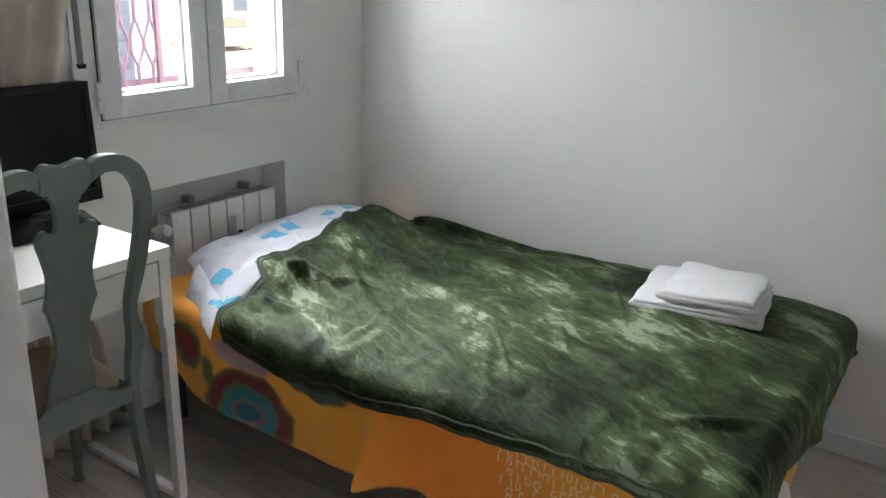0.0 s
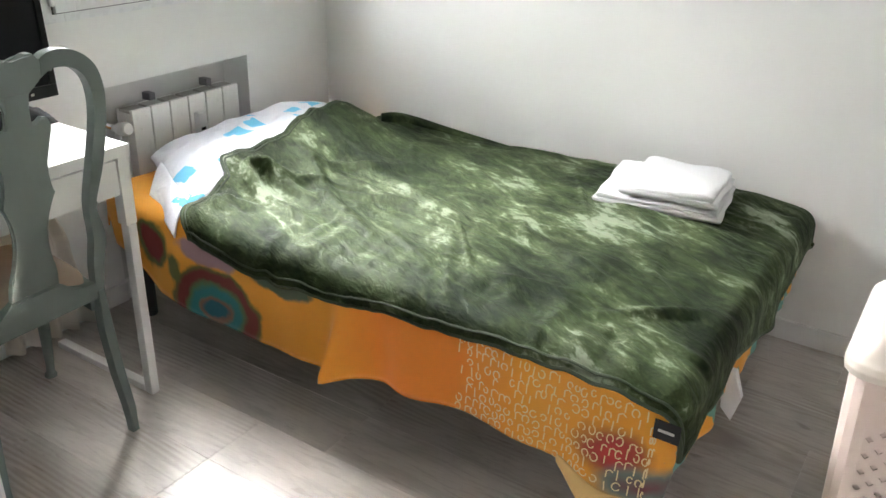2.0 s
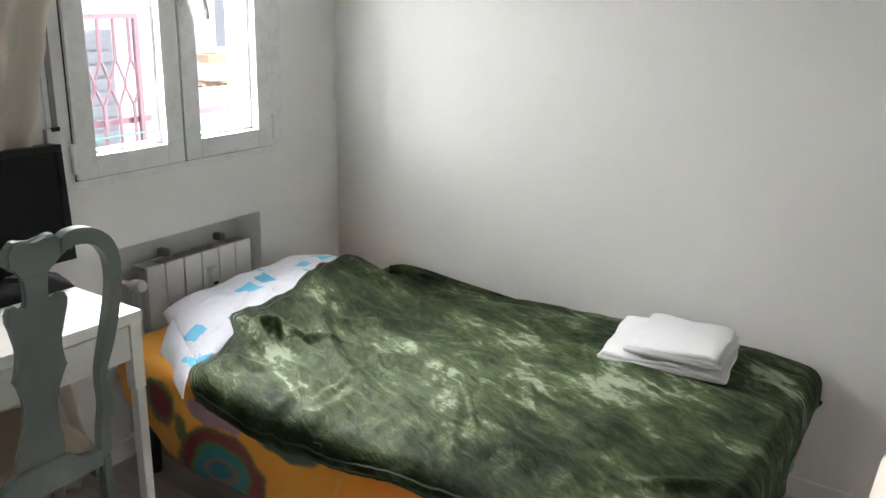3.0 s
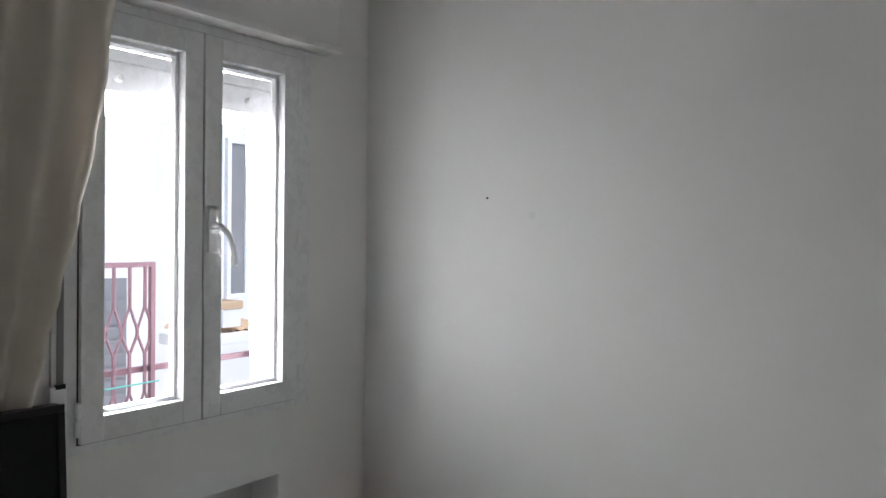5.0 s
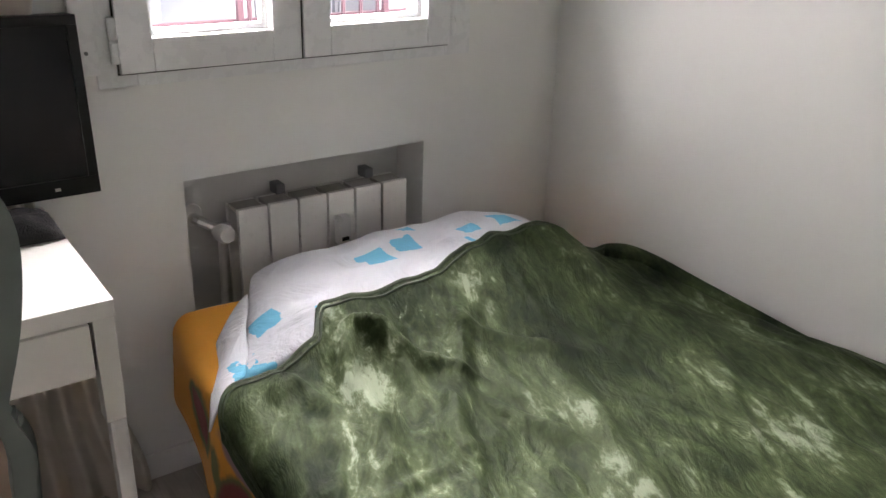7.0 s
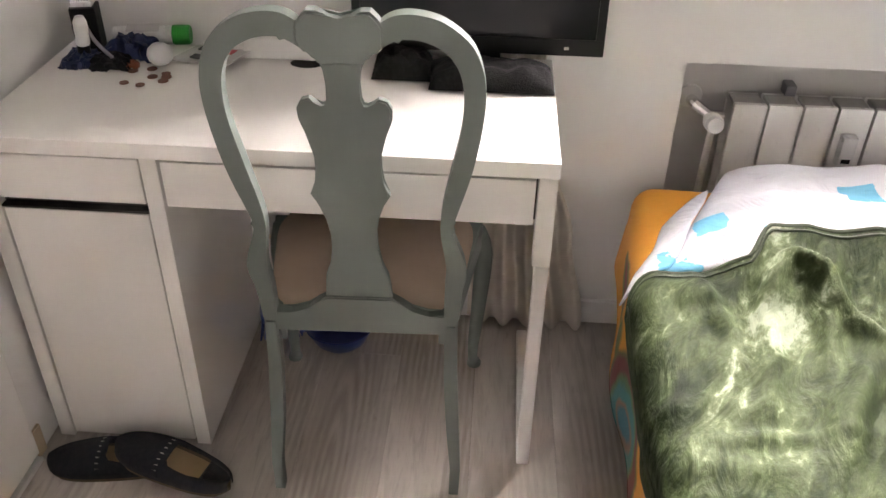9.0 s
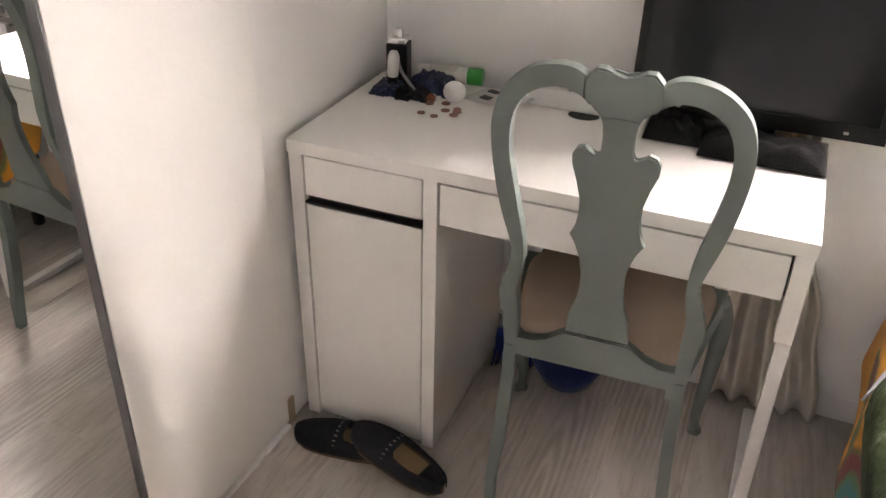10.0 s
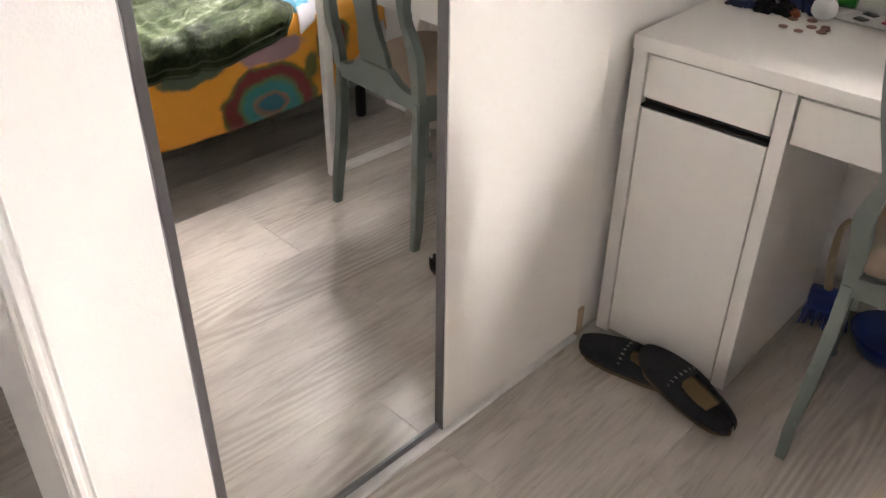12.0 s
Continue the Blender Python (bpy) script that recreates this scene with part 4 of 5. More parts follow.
# the chair stands a little askew
chair = thing("dining_chair", "sage-grey painted wooden chair with carved splat and cream padded seat", "chair")
OUT = [(0.172, 0.47), (0.178, 0.56), (0.184, 0.60), (0.178, 0.64), (0.160, 0.70), (0.165, 0.74), (0.187, 0.83), (0.200, 0.92), (0.200, 0.985), (0.182, 1.04), (0.144, 1.075), (0.105, 1.087), (0.075, 1.085), (0.055, 1.073)]
INN = [(0.148, 0.47), (0.148, 0.56), (0.150, 0.62), (0.140, 0.70), (0.143, 0.76), (0.157, 0.84), (0.170, 0.92), (0.168, 0.985), (0.150, 1.025), (0.119, 1.046), (0.085, 1.05), (0.066, 1.042), (0.055, 1.034)]
for s in (-1, 1):
    o = [(v.x, v.y) for v in spline([(a, b, 0) for a, b in OUT], 4)]
    i = [(v.x, v.y) for v in spline([(a, b, 0) for a, b in INN], 4)]
    part("back_post", prism([(s * a, b) for a, b in o + i[::-1]], back_at, 0, 0.026, 0.0045), M_chair, chair)
top = [(0.056, 1.036), (0.060, 1.066), (0.053, 1.078), (0.043, 1.089), (0.03, 1.089), (0.015, 1.079), (0, 1.075)]
bot = [(0.056, 1.034), (0.05, 1.026), (0.042, 1.030), (0.036, 1.022), (0.032, 1.010)]
rest = [(0.026, 0.995), (0.021, 0.975), (0.022, 0.95), (0.026, 0.938), (0.034, 0.936), (0.042, 0.944), (0.050, 0.952), (0.062, 0.948), (0.069, 0.934), (0.068, 0.915), (0.058, 0.885), (0.050, 0.85), (0.047, 0.825), (0.050, 0.80), (0.062, 0.775),
        (0.050, 0.752), (0.039, 0.725), (0.034, 0.69), (0.035, 0.655), (0.043, 0.62), (0.053, 0.59), (0.055, 0.565), (0.058, 0.535)]
right = top[::-1] + bot
outline = right + [(-a, b) for a, b in right[::-1]][:-1]
part("crest_rail", prism(outline, back_at, -0.001, 0.027, 0.004), M_chair, chair, "carved crest with small chips of wear")
right = [(0.0, 1.012), (0.031, 1.009)] + rest
outline = right + [(-a, b) for a, b in right[::-1]][:-1]
part("splat", prism(outline, back_at, 0.003, 0.02, 0.003), M_chair, chair)
rail = [(0.16, 0.448), (0.16, 0.497), (0.12, 0.492), (0.09, 0.503), (0.072, 0.522), (0.058, 0.534), (-0.058, 0.534), (-0.072, 0.522), (-0.09, 0.503), (-0.12, 0.492), (-0.16, 0.497), (-0.16, 0.448)]
part("back_rail", prism(rail, back_at, 0.001, 0.025, 0.003), M_chair, chair)
for s in (-1, 1):
    o = [(0.172, 0.475), (0.174, 0.35), (0.18, 0.2), (0.186, 0.08), (0.184, 0.0), (0.165, 0.0), (0.166, 0.08), (0.156, 0.2), (0.149, 0.35), (0.148, 0.475)]
    part("back_leg", prism([(s * a, b) for a, b in o], back_at, -0.001, 0.029, 0.004), M_chair, chair)
for s in (-1, 1):
    pts = spline([(0.225, CY + s * 0.215, 0.40), (0.205, CY + s * 0.235, 0.33), (0.215, CY + s * 0.23, 0.2), (0.225, CY + s * 0.22, 0.06), (0.21, CY + s * 0.225, 0.0)], 6)
    part("front_leg", add_tube(bmesh.new(), pts, lambda u: 0.027 - 0.015 * min(1, u * 1.25) + (0.006 if u > 0.93 else 0), 10), M_chair, chair, smooth=True)
    bm = prism([(0.235, 0.195), (0.575, 0.145), (0.575, 0.17), (0.235, 0.23)], lambda a, b, t, s=s: Vector((a, CY + s * b, t)), 0.37, 0.44, 0.003)
    part("side_rail", bm, M_chair, chair)
part("front_rail", box(0.205, 0.235, CY - 0.2, CY + 0.2, 0.37, 0.44, 0.006), M_chair, chair)


def seat_point(u, v):
    a = u * 2 * math.pi
    c, s = math.cos(a), math.sin(a)
    px = 0.395 + 0.182 * math.copysign(abs(c) ** 0.45, c)
    w = 0.222 - 0.05 * (px - 0.225) / 0.37
    py = CY + w * math.copysign(abs(s) ** 0.45, s)
    k = math.cos(v * math.pi / 2)
    return Vector((0.395 + (px - 0.395) * k, CY + (py - CY) * k, 0.432 + 0.052 * math.sin(v * math.pi / 2) ** 0.6))


bm = bmesh.new()
add_grid(bm, seat_point, 48, 12, True)
bmesh.ops.remove_doubles(bm, verts=bm.verts, dist=0.0003)
bmesh.ops.recalc_face_normals(bm, faces=bm.faces)
part("seat", bm, M_seat, chair, "cream padded fabric seat", True)

chair.matrix_world = Matrix.Translation((0.62, CY, 0)) @ Matrix.Rotation(radians(2.2), 4, "Z") @ Matrix.Translation((-0.62, -CY, 0))

# ---- curtain ----
CUR_R = [(0.03, -1.25), (0.3, -1.30), (0.5, -1.355), (0.75, -1.40), (1.0, -1.38), (1.1, -1.355), (1.25, -1.325), (1.4, -1.285), (1.575, -1.24), (1.77, -1.202), (1.97, -1.172), (2.3, -1.14)]
curtain = thing("curtain", "cream voile curtain gathered aside and tucked behind the desk", "curtain")


def curtain_point(u, v):
    z = 0.015 + v * 2.27
    r = lerp(CUR_R, z)
    left = -1.78 if z > 0.8 else -1.55
    y = r + u * (left - r)
    deep = 0.022 if z > 0.85 else (0.012 if z > 0.6 else 0.02)
    mid = lerp([(0.0, 0.045), (0.55, 0.035), (0.75, 0.026), (0.95, 0.03), (1.3, 0.05), (2.3, 0.115)], z)
    x = mid + deep * math.sin(u * 30 + 1.2 * math.sin(z * 1.7)) + 0.006 * noise.noise(Vector((u * 14, z * 2, 0)))
    return Vector((max(0.016, min(x, 0.049 if 0.55 < z < 0.8 else 1.0)), y, z))


cloth("voile", curtain_point, 150, 60, M_curtain, curtain, thick=0.001)
rod = thing("curtain_rail", "white curtain rail fixed in front of the shutter box", "curtain rail")
part("rail", box(0.092, 0.128, -1.95, -1.10, 2.285, 2.31, 0.004), M_trim, rod)
part("bracket", box(0.074, 0.095, -1.25, -1.22, 2.285, 2.31, 0.003), M_trim, rod)

# ---- monitor ----
monitor = thing("monitor", "black widescreen computer monitor switched off on the desk", "monitor")
rot = pose(0.10, -1.55, 0.78, 0, -3, 0)
part("casing", box(-0.045, 0.0, -0.262, 0.262, 0.0, 0.335, 0.008, rot), M_black, monitor)
bm = bmesh.new()
for a in ((-0.262, 0.262, 0.0, 0.034), (-0.262, 0.262, 0.317, 0.335), (-0.262, -0.244, 0.034, 0.317), (0.244, 0.262, 0.034, 0.317)):
    add_box(bm, 0.0005, 0.009, a[0], a[1], a[2], a[3], 0.002, rot)
part("bezel", bm, M_black, monitor, "glossy black bezel")
part("screen", box(0.0005, 0.004, -0.244, 0.244, 0.034, 0.317, 0, rot), M_screen, monitor, "dark blank screen")
part("badge", box(0.009, 0.0095, 0.18, 0.19, 0.013, 0.019, 0, rot), M_stitch, monitor, "tiny pale printed mark")
part("neck", box(0.075, 0.10, -1.60, -1.50, 0.76, 0.86, 0.006), M_black, monitor)
part("base", add_lathe(bmesh.new(), [(0, 0), (0.10, 0), (0.105, 0.006), (0.10, 0.014), (0.03, 0.022), (0, 0.022)], Matrix.Translation((0.14, -1.545, 0.7505)) @ Matrix.Diagonal((0.6, 1.0, 1, 1)), 36), M_black, monitor, smooth=False)


def pouch_point(cx, cy, lx, ly, h, z0, seed):
    def f(u, v):
        a, b = 2 * u - 1, 2 * v - 1
        e = (max(0, 1 - abs(a) ** 4) * max(0, 1 - abs(b) ** 4)) ** 0.5
        return Vector((cx + a * lx / 2, cy + b * ly / 2, z0 + h * e * (0.85 + 0.3 * noise.noise(Vector((a * 2, b * 3, seed))))))
    return f


for cx, cy, lx, ly, h, seed, lab in ((0.20, -1.515, 0.10, 0.25, 0.05, 1.0, "black fleece pouch lying on the desk"), (0.155, -1.70, 0.11, 0.12, 0.05, 4.0, "black zipped case lying on the desk")):
    c = thing("pouch", lab, "pouch", "black pouches under the monitor")
    bm = bmesh.new()
    add_grid(bm, pouch_point(cx, cy, lx, ly, h, 0.753, seed), 24, 30)
    part("body", bm, M_cloth_black, c, smooth=True)

# ---- things on the desk ----
strip = thing("power_strip", "white multi-socket power strip lying on the desk", "power strip")
part("body", box(0.068, 0.122, -2.045, -1.83, 0.7505, 0.797, 0.006), M_white, strip)
for k in range(4):
    part("socket", add_lathe(bmesh.new(), [(0, 0), (0.016, 0), (0.018, 0.0015), (0.0, 0.0016)], Matrix.Translation((0.095, -2.01 + k * 0.05, 0.7968)), 20), M_paper, strip)
coins = ((0.275, -2.245), (0.215, -2.25), (0.2, -2.215), (0.222, -2.178), (0.24, -2.2), (0.258, -2.172), (0.282, -2.21), (0.238, -2.172))
for k, (x, y) in enumerate(coins):
    c = thing("coin", "small brown copper coin lying on the desk", "coin", "coins on the desk")
    r = 0.0105 if k % 3 else 0.0092
    part("disc", add_lathe(bmesh.new(), [(0, 0), (r, 0), (r, 0.0018), (r - 0.0012, 0.002), (r - 0.0016, 0.0016), (0, 0.0016)], pose(x, y, 0.7503), 20), M_copper, c)
bottle = thing("perfume_bottle", "tall black and silver perfume bottle standing in the corner", "bottle")
part("glass_body", box(-0.026, 0.026, -0.026, 0.026, 0, 0.10, 0.004, pose(0.115, -2.375, 0.7505, 0, 0, 12)), M_black, bottle)
part("collar", box(-0.022, 0.022, -0.022, 0.022, 0.10, 0.115, 0.003, pose(0.115, -2.375, 0.7505, 0, 0, 12)), M_chrome, bottle, "shiny silver collar")
part("cap", add_lathe(bmesh.new(), [(0, 0.115), (0.012, 0.115), (0.012, 0.13), (0.01, 0.133), (0, 0.133)], pose(0.115, -2.375, 0.7505), 18), M_chrome, bottle, "silver spray cap")
flask = thing("deodorant_bottle", "small white bottle with a black foot leaning in the clutter", "bottle")
part("body", add_lathe(bmesh.new(), [(0, 0.024), (0.013, 0.024), (0.014, 0.028), (0.014, 0.072), (0.009, 0.084), (0, 0.086)], pose(0.175, -2.365, 0.765, -6, 4, 0), 20), M_white, flask, smooth=False)
part("foot", add_lathe(bmesh.new(), [(0, 0), (0.013, 0), (0.0132, 0.024), (0, 0.024)], pose(0.175, -2.365, 0.765, -6, 4, 0), 20), M_black, flask, "black lower half")
part("print", box(-0.015, -0.0137, -0.003, 0.004, 0.04, 0.065, 0, pose(0.175, -2.365, 0.765, -6, 4, 190)), M_dark, flask, "dark bar of unreadable print")
tube = thing("cream_tube", "white cream tube with a green cap lying on the desk", "tube")
m = pose(0.075, -2.34, 0.772, -90, 0, 8)
part("body", add_lathe(bmesh.new(), [(0, 0), (0.018, 0.0), (0.019, 0.02), (0.0205, 0.11), (0.0205, 0.125), (0, 0.126)], m, 22), M_white, tube, smooth=False)
part("cap", add_lathe(bmesh.new(), [(0, 0.126), (0.0208, 0.126), (0.0215, 0.13), (0.021, 0.16), (0.019, 0.163), (0, 0.163)], m, 22), M_green, tube, "green screw cap")
part("print", box(-0.012, 0.012, 0.03, 0.1, 0.0196, 0.0212, 0.0, pose(0.075, -2.34, 0.772, 0, 20, 8)), M_paper, tube, "pale grey printed bar")
for cx, cy, lx, ly, h, mat, lab in ((0.185, -2.37, 0.075, 0.07, 0.026, M_bluebag, "crumpled dark blue plastic bag on the desk"), (0.135, -2.275, 0.08, 0.11, 0.045, M_bluebag, "crumpled blue foil bag on the desk"),
                                   (0.195, -2.30, 0.06, 0.08, 0.028, M_cloth_black, "small black cloth bundle on the desk"), (0.195, -2.262, 0.026, 0.03, 0.014, M_orange, "small orange sweet wrapper on the desk")):
    c = thing("wrapper", lab, "wrapper")
    bm = bmesh.new()
    f0 = pouch_point(cx, cy, lx, ly, h, 0.7508, cx * 30)
    add_grid(bm, lambda u, v: f0(u, v) + Vector((0.008 * noise.noise(Vector((u * 9, v * 9, cx * 9))), 0.008 * noise.noise(Vector((u * 9, v * 9, cy * 9))), h * 0.35 * max(0, noise.noise(Vector((u * 7, v * 7, cy * 5)))))), 18, 18)
    part("body", bm, mat, c)
cable = thing("cable", "thin grey cable lying over the clutter", "cable")
part("cord", add_tube(bmesh.new(), spline([(0.16, -2.36, 0.83), (0.18, -2.335, 0.80), (0.2, -2.30, 0.777), (0.205, -2.28, 0.765)], 6), 0.004, 8), M_shutter, cable, smooth=True)
ball = thing("round_case", "small round white plastic case on the desk", "case")
part("shell", add_lathe(bmesh.new(), [(0, 0), (0.016, 0.002), (0.025, 0.012), (0.027, 0.022), (0.024, 0.034), (0.014, 0.043), (0, 0.046)], pose(0.172, -2.205, 0.7505), 26), M_white, ball, smooth=True)
card = thing("leaflet", "glossy white leaflet with red and dark print on the desk", "leaflet")
m = pose(0.135, -2.11, 0.752, 0, 0, -18)
part("sheet", prism([(-0.045, -0.07), (0.045, -0.075), (0.05, 0.07), (-0.04, 0.075)], lambda a, b, t: m @ Vector((a, b, t + 0.012 * max(0, b / 0.07) ** 2)), 0.0, 0.0025), M_paper, card)
for a, b, w, l, mat in ((-0.02, 0.03, 0.012, 0.03, M_red), (0.02, -0.02, 0.01, 0.025, M_dark), (0.01, 0.035, 0.008, 0.02, M_red), (-0.025, -0.03, 0.008, 0.03, M_dark)):
    part("print", box(a - w, a + w, b - l / 2, b + l / 2, 0.003 + 0.006 * (1 + b / 0.07), 0.0058 + 0.006 * (1 + b / 0.07), 0, m), mat, card)


# ---- shoes ----
def shoe(x, y, turn, tilt, label, z=0.0):
    s = thing("espadrille", label, "shoe", "pair of dark espadrilles")
    m = pose(x, y, z, tilt, 0, turn)
    L, W = 0.27, 0.048

    def half(u):
        return W * (max(0.0, 1 - abs(2 * u - 1) ** 3.0) ** 0.5) * (0.86 + 0.22 * u)
    bm = bmesh.new()
    o = [(half(k / 24), L * (k / 24 - 0.5)) for k in range(25)] + [(-half(k / 24), L * (k / 24 - 0.5)) for k in range(23, 0, -1)]
    bm = prism(o, lambda a, b, t: m @ Vector((a, b, t)), 0.0, 0.016, 0.003)
    part("sole", bm, M_rope, s, "woven jute sole")
    bm = prism([(a * 0.8, b * 0.9) for a, b in o], lambda a, b, t: m @ Vector((a, b, t)), 0.0165, 0.0185)
    part("insole", bm, M_insole, s, "tan insole")

    def upper(u, v):
        w = half(u) * 1.03
        toe = u > 0.5
        hgt = 0.046 + 0.012 * math.exp(-((u - 0.52) / 0.16) ** 2) - 0.012 * max(0, u - 0.7) / 0.3
        a = (v * 2 - 1) * math.pi / 2
        px, pz = w * math.sin(a), 0.012 + (hgt - 0.012) * max(0.0, math.cos(a)) ** 0.6
        if u < 0.5:
            lim = 0.70
            sv = math.sin(a)
            if abs(sv) < lim:
                pz = min(pz, 0.03 + 0.012 * abs(sv))
                px = math.copysign(w * lim, sv) if abs(sv) > 1e-3 else w * lim
        return m @ Vector((px, L * (u - 0.5), pz))
    bm = bmesh.new()
    nu, nv = 36, 24
    vs = [[bm.verts.new(upper(0.01 + 0.98 * i / nu, j / nv)) for j in range(nv + 1)] for i in range(nu + 1)]
    for i in range(nu):
        u = 0.01 + 0.98 * (i + 0.5) / nu
        for j in range(nv):
            c = abs((j + 0.5) / nv * 2 - 1)
            if 0.22 < u < 0.5 and c < 0.5 * min(1, (u - 0.17) / 0.12) * min(1, (0.56 - u) / 0.12):
                continue
            bm.faces.new((vs[i][j], vs[i + 1][j], vs[i + 1][j + 1], vs[i][j + 1]))
    ob = part("upper", bm, M_navy, s, "dark navy canvas upper", True)
    md = ob.modifiers.new("thickness", "SOLIDIFY")
    md.thickness = 0.002
    bm = bmesh.new()
    for k in range(9):
        v = 0.12 + 0.76 * k / 8
        p, q = upper(0.545, v), upper(0.575, v)
        add_box(bm, -0.0014, 0.0014, -0.004, 0.004, 0, 0.0022, 0, Matrix.Translation((p + q) / 2) @ Matrix.Rotation(radians(turn), 4, "Z"))
    part("stitching", bm, M_stitch, s, "pale cross stitches")
    return s


shoe(0.60, -2.29, 186, 0, "dark navy canvas espadrille lying beside the desk")
shoe(0.617, -2.148, 166, 8, "dark navy canvas espadrille with tan insole resting on its pair", 0.021)

# ---- dustpan and brush under the desk ----
pan = thing("dustpan", "blue plastic dustpan standing under the desk", "dustpan")


bm = bmesh.new()
add_lathe(bm, [(0, 0.0), (0.06, 0.0), (0.085, 0.03), (0.108, 0.09), (0.112, 0.092), (0.11, 0.085), (0.083, 0.026), (0.058, 0.006), (0, 0.005)], Matrix.Translation((0.15, -1.87, 0.002)) @ Matrix.Diagonal((0.82, 0.82, 0.75, 1)), 36)
part("bowl", bm, M_blue, pan, smooth=True)
brush = thing("hand_brush", "blue hand brush with a pale handle standing in the corner", "brush")
part("head", box(-0.025, 0.025, -0.05, 0.05, 0.045, 0.10, 0.015, pose(0.125, -2.03, 0, 0, 0, 15)), M_blue, brush)
bm = bmesh.new()
rnd = random.Random(5)
for k in range(60):
    px, py = rnd.uniform(-0.022, 0.022), rnd.uniform(-0.048, 0.048)
    q = pose(0.125, -2.03, 0, 0, 0, 15)
    add_tube(bm, [q @ Vector((px * 1.3, py * 1.2, 0.001)), q @ Vector((px, py, 0.05))], 0.003, 5)
part("bristles", bm, M_blue, brush, "dark blue bristles")
part("handle", add_tube(bmesh.new(), spline([(0.12, -2.04, 0.09), (0.11, -2.055, 0.17), (0.095, -2.06, 0.25), (0.10, -2.045, 0.285)], 6), lambda u: 0.011 - 0.003 * u, 10), M_handle, brush, smooth=True)

# dark slipper under the bed
slip = thing("slipper", "black slipper with a dotted sole lying under the bed", "slipper")
bm = bmesh.new()
add_grid(bm, pouch_point(1.14, -0.93, 0.2, 0.09, 0.05, 0.002, 2.0), 24, 14)
part("body", bm, M_cloth_black, slip, smooth=True)
for k in range(8):
    part("dot", add_lathe(bmesh.new(), [(0, 0), (0.004, 0), (0.003, 0.002), (0, 0.0025)], pose(1.06 + 0.022 * k, -0.974, 0.02, 80, 0, 0), 8), M_shutter, slip)

# ---- laundry basket ----
basket = thing("laundry_basket", "pale pink plastic laundry basket with a closed cream lid", "laundry basket")
QX, QY, QH = 2.375, -0.86, 0.565


def rounded(s, hx, hy, r):
    """A point on a rounded rectangle, s in 0..1 round it."""
    straight = [(2 * (hy - r)), math.pi / 2 * r, 2 * (hx - r), math.pi / 2 * r] * 2
    d = (s % 1.0) * sum(straight)
    corners = [(-1, 1), (1, 1), (1, -1), (-1, -1)]
    x, y, ang = -hx, -hy + r, 90.0
    for ln, k in zip(straight, range(8)):
        c, sn = math.cos(radians(ang)), math.sin(radians(ang))
        if k % 2 == 0:
            if d <= ln:
                return x + c * d, y + sn * d
            x, y = x + c * ln, y + sn * ln
        else:
            cx, cy = x + sn * r, y - c * r
            th = (d if d <= ln else ln) / r
            a0 = math.atan2(y - cy, x - cx)
            nx, ny = cx + r * math.cos(a0 - th), cy + r * math.sin(a0 - th)
            if d <= ln:
                return nx, ny
            x, y, ang = nx, ny, ang - 90
        d -= ln
    return x, y


def basket_wall(s, z):
    k = 0.86 + 0.14 * z / QH
    x, y = rounded(s, 0.165 * k, 0.205 * k, 0.05)
    return Vector((QX + x, QY + y, z))


bm = bmesh.new()
NS, NZ = 64, 27
cache = {}


def bv(i, j):
    i %= NS
    if (i, j) not in cache:
        cache[(i, j)] = bm.verts.new(basket_wall(i / NS, 0.004 + (QH - 0.004) * j / NZ))
    return cache[(i, j)]


for i in range(NS):
    for j in range(NZ):
        sq = [bv(i, j), bv(i + 1, j), bv(i + 1, j + 1), bv(i, j + 1)]
        x, y = rounded((i + 0.5) / NS, 0.165, 0.205, 0.05)
        flat = abs(x) < 0.125 or abs(y) < 0.165
        if flat and 3 <= j <= NZ - 7 and (i + j) % 2 == 0 and (abs(x) < 0.10 or abs(y) < 0.14):
            c = [basket_wall((i + a) / NS, 0.004 + (QH - 0.004) * (j + b) / NZ) for a, b in ((0.5, 0.12), (0.86, 0.5), (0.5, 0.88), (0.14, 0.5))]
            q = [bm.verts.new(p) for p in c]
            for k in range(4):
                bm.faces.new((sq[k], sq[(k + 1) % 4], q[k]))
                bm.faces.new((sq[(k + 1) % 4], q[(k + 1) % 4], q[k]))
        else:
            bm.faces.new(sq)
bmesh.ops.recalc_face_normals(bm, faces=bm.faces)
ob = part("body", bm, M_basket, basket, "pale pink body pierced with diamond holes")
md = ob.modifiers.new("thickness", "SOLIDIFY")
md.thickness, md.offset = 0.003, -1
part("bottom", box(QX - 0.135, QX + 0.135, QY - 0.17, QY + 0.17, 0.0, 0.006), M_basket, basket)


def lid_point(u, v):
    table = [(0.0, 1.0, 0.548), (0.10, 1.045, 0.545), (0.2, 1.06, 0.560), (0.32, 1.04, 0.575), (0.42, 1.0, 0.582), (0.58, 0.93, 0.60), (0.70, 0.86, 0.622), (0.82, 0.76, 0.634), (1.0, 0.0, 0.638)]
    for (a, k0, z0), (b, k1, z1) in zip(table, table[1:]):
        if v <= b + 1e-9:
            w = (v - a) / (b - a)
            k, z = k0 + (k1 - k0) * w, z0 + (z1 - z0) * w
            break
    x, y = rounded(u, 0.168, 0.208, 0.05)
    return Vector((QX + x * k, QY + y * k, z))


bm = bmesh.new()
add_grid(bm, lid_point, 72, 40, True)
bmesh.ops.remove_doubles(bm, verts=bm.verts, dist=0.0004)
bmesh.ops.recalc_face_normals(bm, faces=bm.faces)
part("lid", bm, M_lid, basket, "domed cream lid", True)

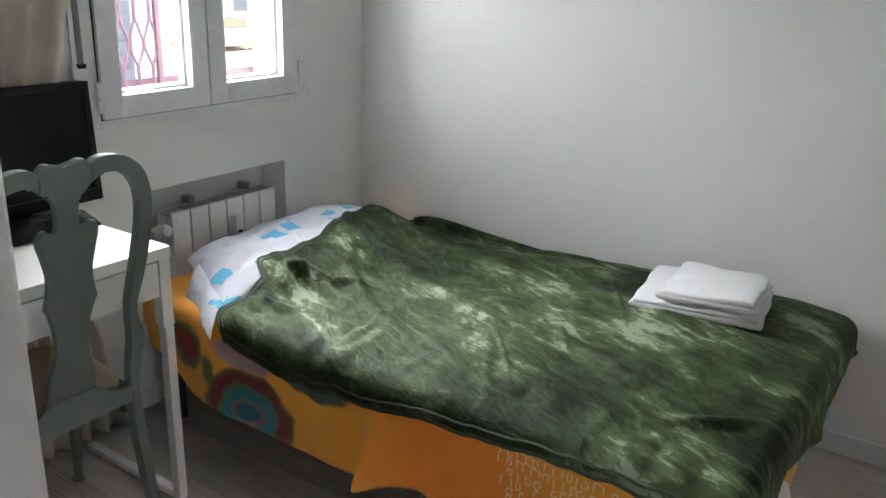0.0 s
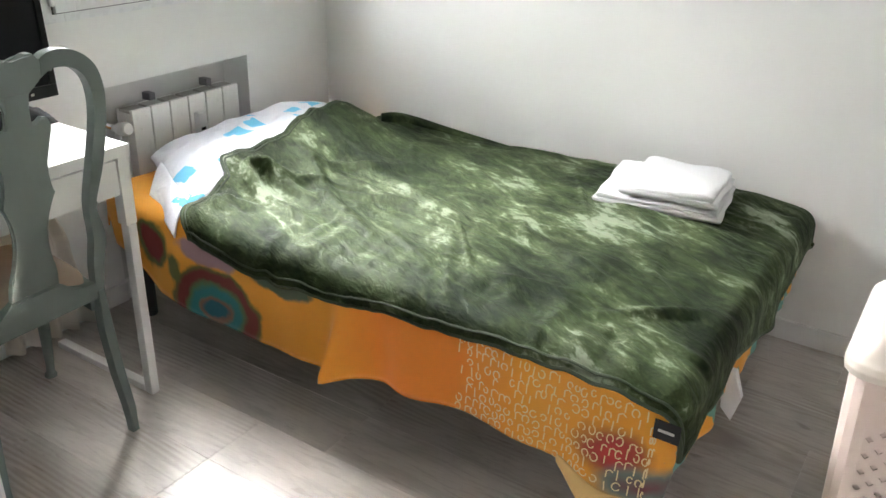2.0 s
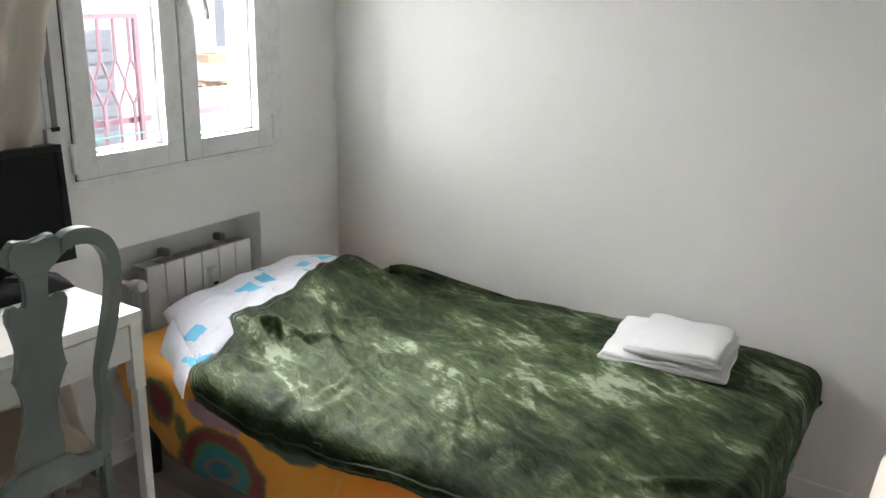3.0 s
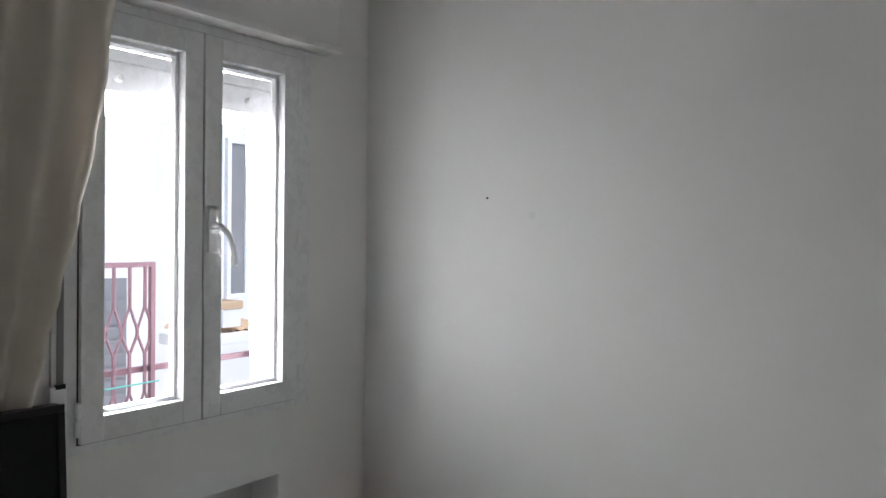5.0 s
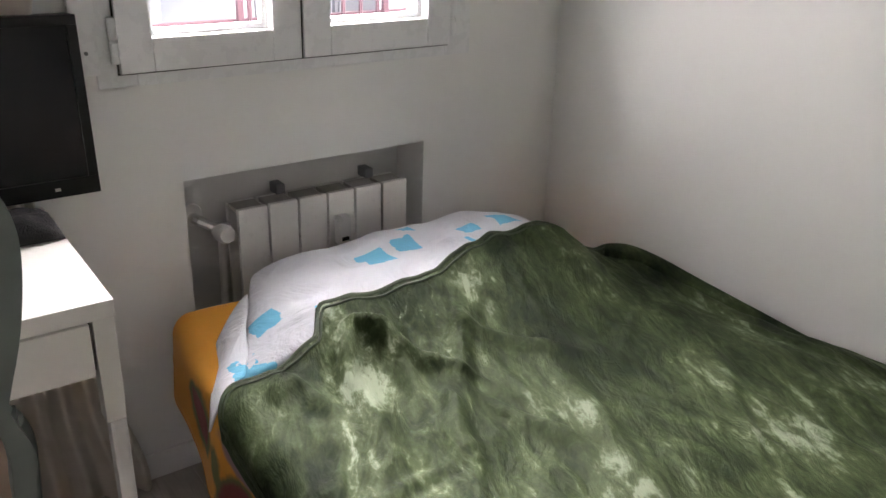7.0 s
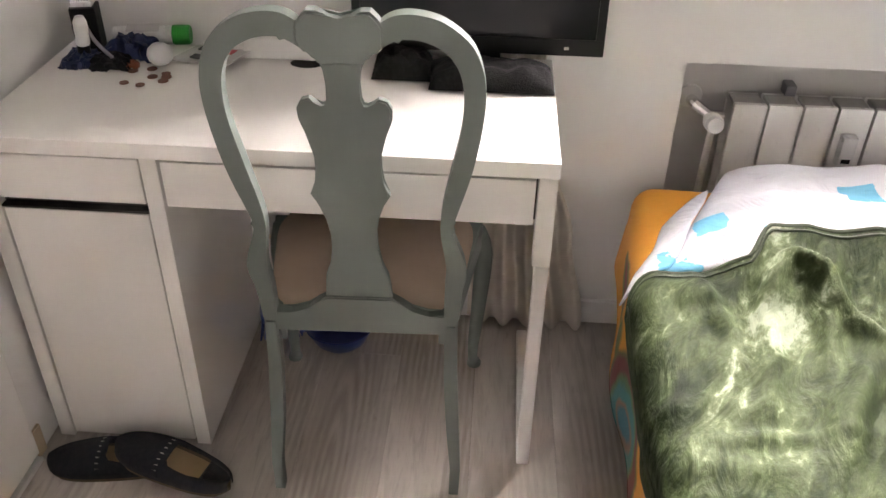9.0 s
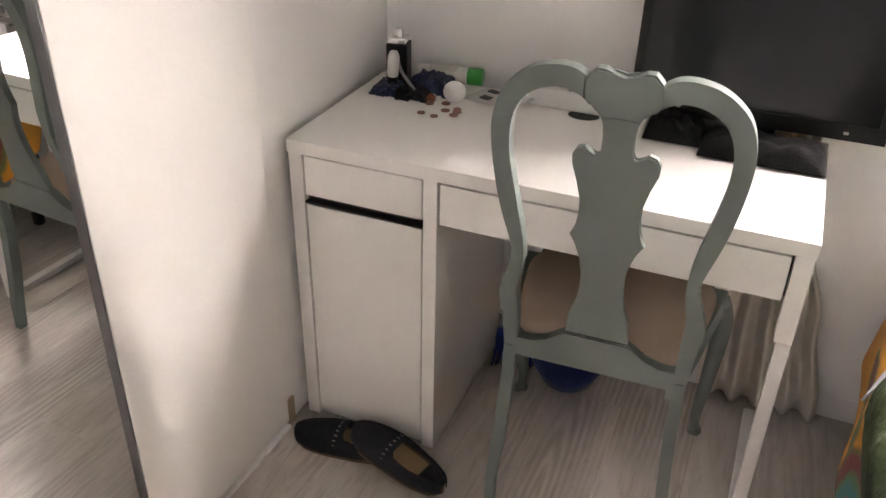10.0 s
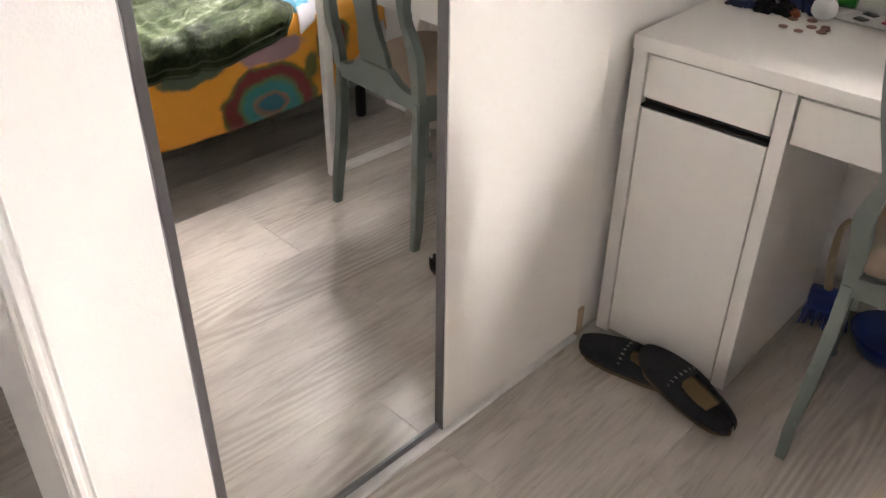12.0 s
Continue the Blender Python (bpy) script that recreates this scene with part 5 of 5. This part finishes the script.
# ---- marks on the wall ----
nail = thing("nail", "small dark nail in the white wall", "nail")
part("head", add_lathe(bmesh.new(), [(0, 0), (0.0035, 0), (0.0035, 0.004), (0.002, 0.006), (0, 0.006)], pose(0.536, 0.0, 1.676, 90, 0, 0), 10), M_dark, nail)
patch = thing("filler_patch", "faint grey patch of filler on the white wall", "patch")
part("smear", add_lathe(bmesh.new(), [(0, 0), (0.012, 0), (0.010, 0.0012), (0, 0.0014)], pose(0.71, 0.0, 1.615, 90, 0, 0), 14), M_trim, patch)

# ---- courtyard outside ----
structure("ground", box(-60, -T - 0.5, -60, 60, -9.2, -9.0), M_far, "pale paved courtyard ground far below", "ground")
FX, BAY = -6.2, -4.62
facade = thing("opposite_building", "white rendered building across the courtyard", "building")
part("wall", box(FX - 0.4, FX, -14, 14, -9, 7.5), M_facade, facade)
part("parapet", box(FX - 0.45, FX + 0.06, -14, 14, 7.5, 7.7), M_facade, facade)


def balcony_door(y0, y1, z0, z1):
    w = part("shuttered_door", box(BAY, BAY + 0.05, y0, y1, z0, z1), M_shutter, facade, "grey slatted shutter door")
    for k in range(int((z1 - z0) / 0.12)):
        part("slat", box(BAY + 0.05, BAY + 0.062, y0 + 0.03, y1 - 0.03, z0 + 0.03 + 0.12 * k, z0 + 0.12 + 0.12 * k, 0.003), M_shutter, w)


part("bay", box(FX, BAY, 0.9, 2.45, -9, 4.2), M_facade, facade)
balcony_door(1.12, 1.64, -0.75, 1.13)
balcony_door(1.80, 2.22, -0.75, 1.13)
slab = part("balcony_slab", box(FX, -3.0, 0.3, 2.0, -0.9, -0.75, 0.01), M_facade, facade)
nb = thing("neighbour_window", "open white casement window of the neighbouring house", "window")
part("casement", add_frame(bmesh.new(), -4.55, -4.5, 3.33, 3.62, 0.88, 2.5, 0.05, 0.004), M_pvc, nb)
part("pane", box(-4.53, -4.52, 3.38, 3.57, 0.93, 2.45), M_shutter, nb, "grey reflecting pane")
roof = thing("tiled_lean_to", "small terracotta tiled roof ledge across the courtyard", "roof")
for k in range(9):
    m = pose(-4.75, 3.02 + k * 0.11, 0.55, 0, 8, 0)
    bm = bmesh.new()
    add_grid(bm, lambda u, v, m=m: m @ Vector((-0.25 + 0.5 * v, 0.06 * math.cos(math.pi * u), 0.05 * math.sin(math.pi * u))), 10, 3)
    part("tile", bm, M_tile, roof)
part("ledge", box(-5.0, -4.45, 2.9, 4.1, 0.43, 0.54, 0.01), M_facade, roof)
crate = thing("planter_box", "tan box standing on a ledge across the courtyard", "box")
part("body", box(-4.75, -4.45, 3.22, 3.50, 0.78, 0.86, 0.008), M_tile, crate)
part("foot", box(-4.74, -4.46, 3.24, 3.48, 0.60, 0.779, 0.004), M_facade, crate)
bar = thing("iron_bar", "mauve painted iron bar across the courtyard", "rail")
part("bar", box(-3.06, -3.02, -0.6, 2.3, 0.56, 0.60, 0.004), M_iron, bar)

rail = thing("balcony_railing", "mauve painted wrought-iron balcony railing with diamond bars", "railing")
RX, RA, RB = -3.0, 0.30, 1.32
part("top_bar", box(RX - 0.018, RX + 0.018, RA, RB, 1.30, 1.335, 0.004), M_iron, rail)
part("bottom_bar", box(RX - 0.012, RX + 0.012, RA, RB, 0.10, 0.125, 0.003), M_iron, rail)
part("end_post", box(RX - 0.018, RX + 0.018, RB - 0.036, RB, -0.75, 1.30, 0.003), M_iron, rail)
part("end_post", box(RX - 0.018, RX + 0.018, RA, RA + 0.036, -0.75, 1.30, 0.003), M_iron, rail)
for k in range(8):
    y = RB - 0.075 - k * 0.124
    for s in (-1, 1):
        pts = [(RX, y + s * 0.004, 1.30), (RX, y + s * 0.004, 1.02), (RX, y + s * 0.057, 0.88), (RX, y + s * 0.057, 0.82), (RX, y + s * 0.004, 0.70), (RX, y + s * 0.004, 0.42), (RX, y + s * 0.057, 0.30), (RX, y + s * 0.004, 0.12)]
        part("bar", add_tube(bmesh.new(), pts, 0.0105, 6), M_iron, rail)
for k in range(2):
    line = thing("washing_line", "thin turquoise washing line along the balcony", "washing line", "washing lines")
    part("cord", add_tube(bmesh.new(), [(RX + 0.06, -0.5, 0.52 - 0.12 * k), (RX + 0.06, RA, 0.485 - 0.12 * k), (RX + 0.06, RB, 0.50 - 0.12 * k)], 0.006, 6), M_cord, line)

# ---- floor planks ----
rnd = random.Random(8)
PW = 0.19
lengths = {}


def plank_mesh(ln, w):
    key = (round(ln, 3), round(w, 3))
    if key not in lengths:
        bm = box(0, ln - 0.0004, 0, w - 0.0004, -0.0082, 0.0, 0.0006, seg=1)
        me = bpy.data.meshes.new("plank")
        bm.to_mesh(me)
        bm.free()
        me.materials.append(M_plank)
        lengths[key] = me
    return lengths[key]


def lay(y, w, start, x0, x1):
    x = start
    while x < x1:
        a, b = max(x, x0), min(x + 1.29, x1)
        if b - a > 0.02:
            ob = new("plank", plank_mesh(b - a, w))
            ob.location = (a, y, 0)
            ob.parent = floor
        x += 1.29


y = -PW
while y > -4.4:
    x0 = 0.0 if y > -2.5 else 1.5
    lay(y, PW, -rnd.choice((0.2, 0.43, 0.66, 0.9, 1.1)), x0, EAST)
    y -= PW
structure("niche_sill", box(-0.13, 0.0, NY0, NY1, -0.05, -0.001), M_wall, "plain floor of the radiator niche", "floor")
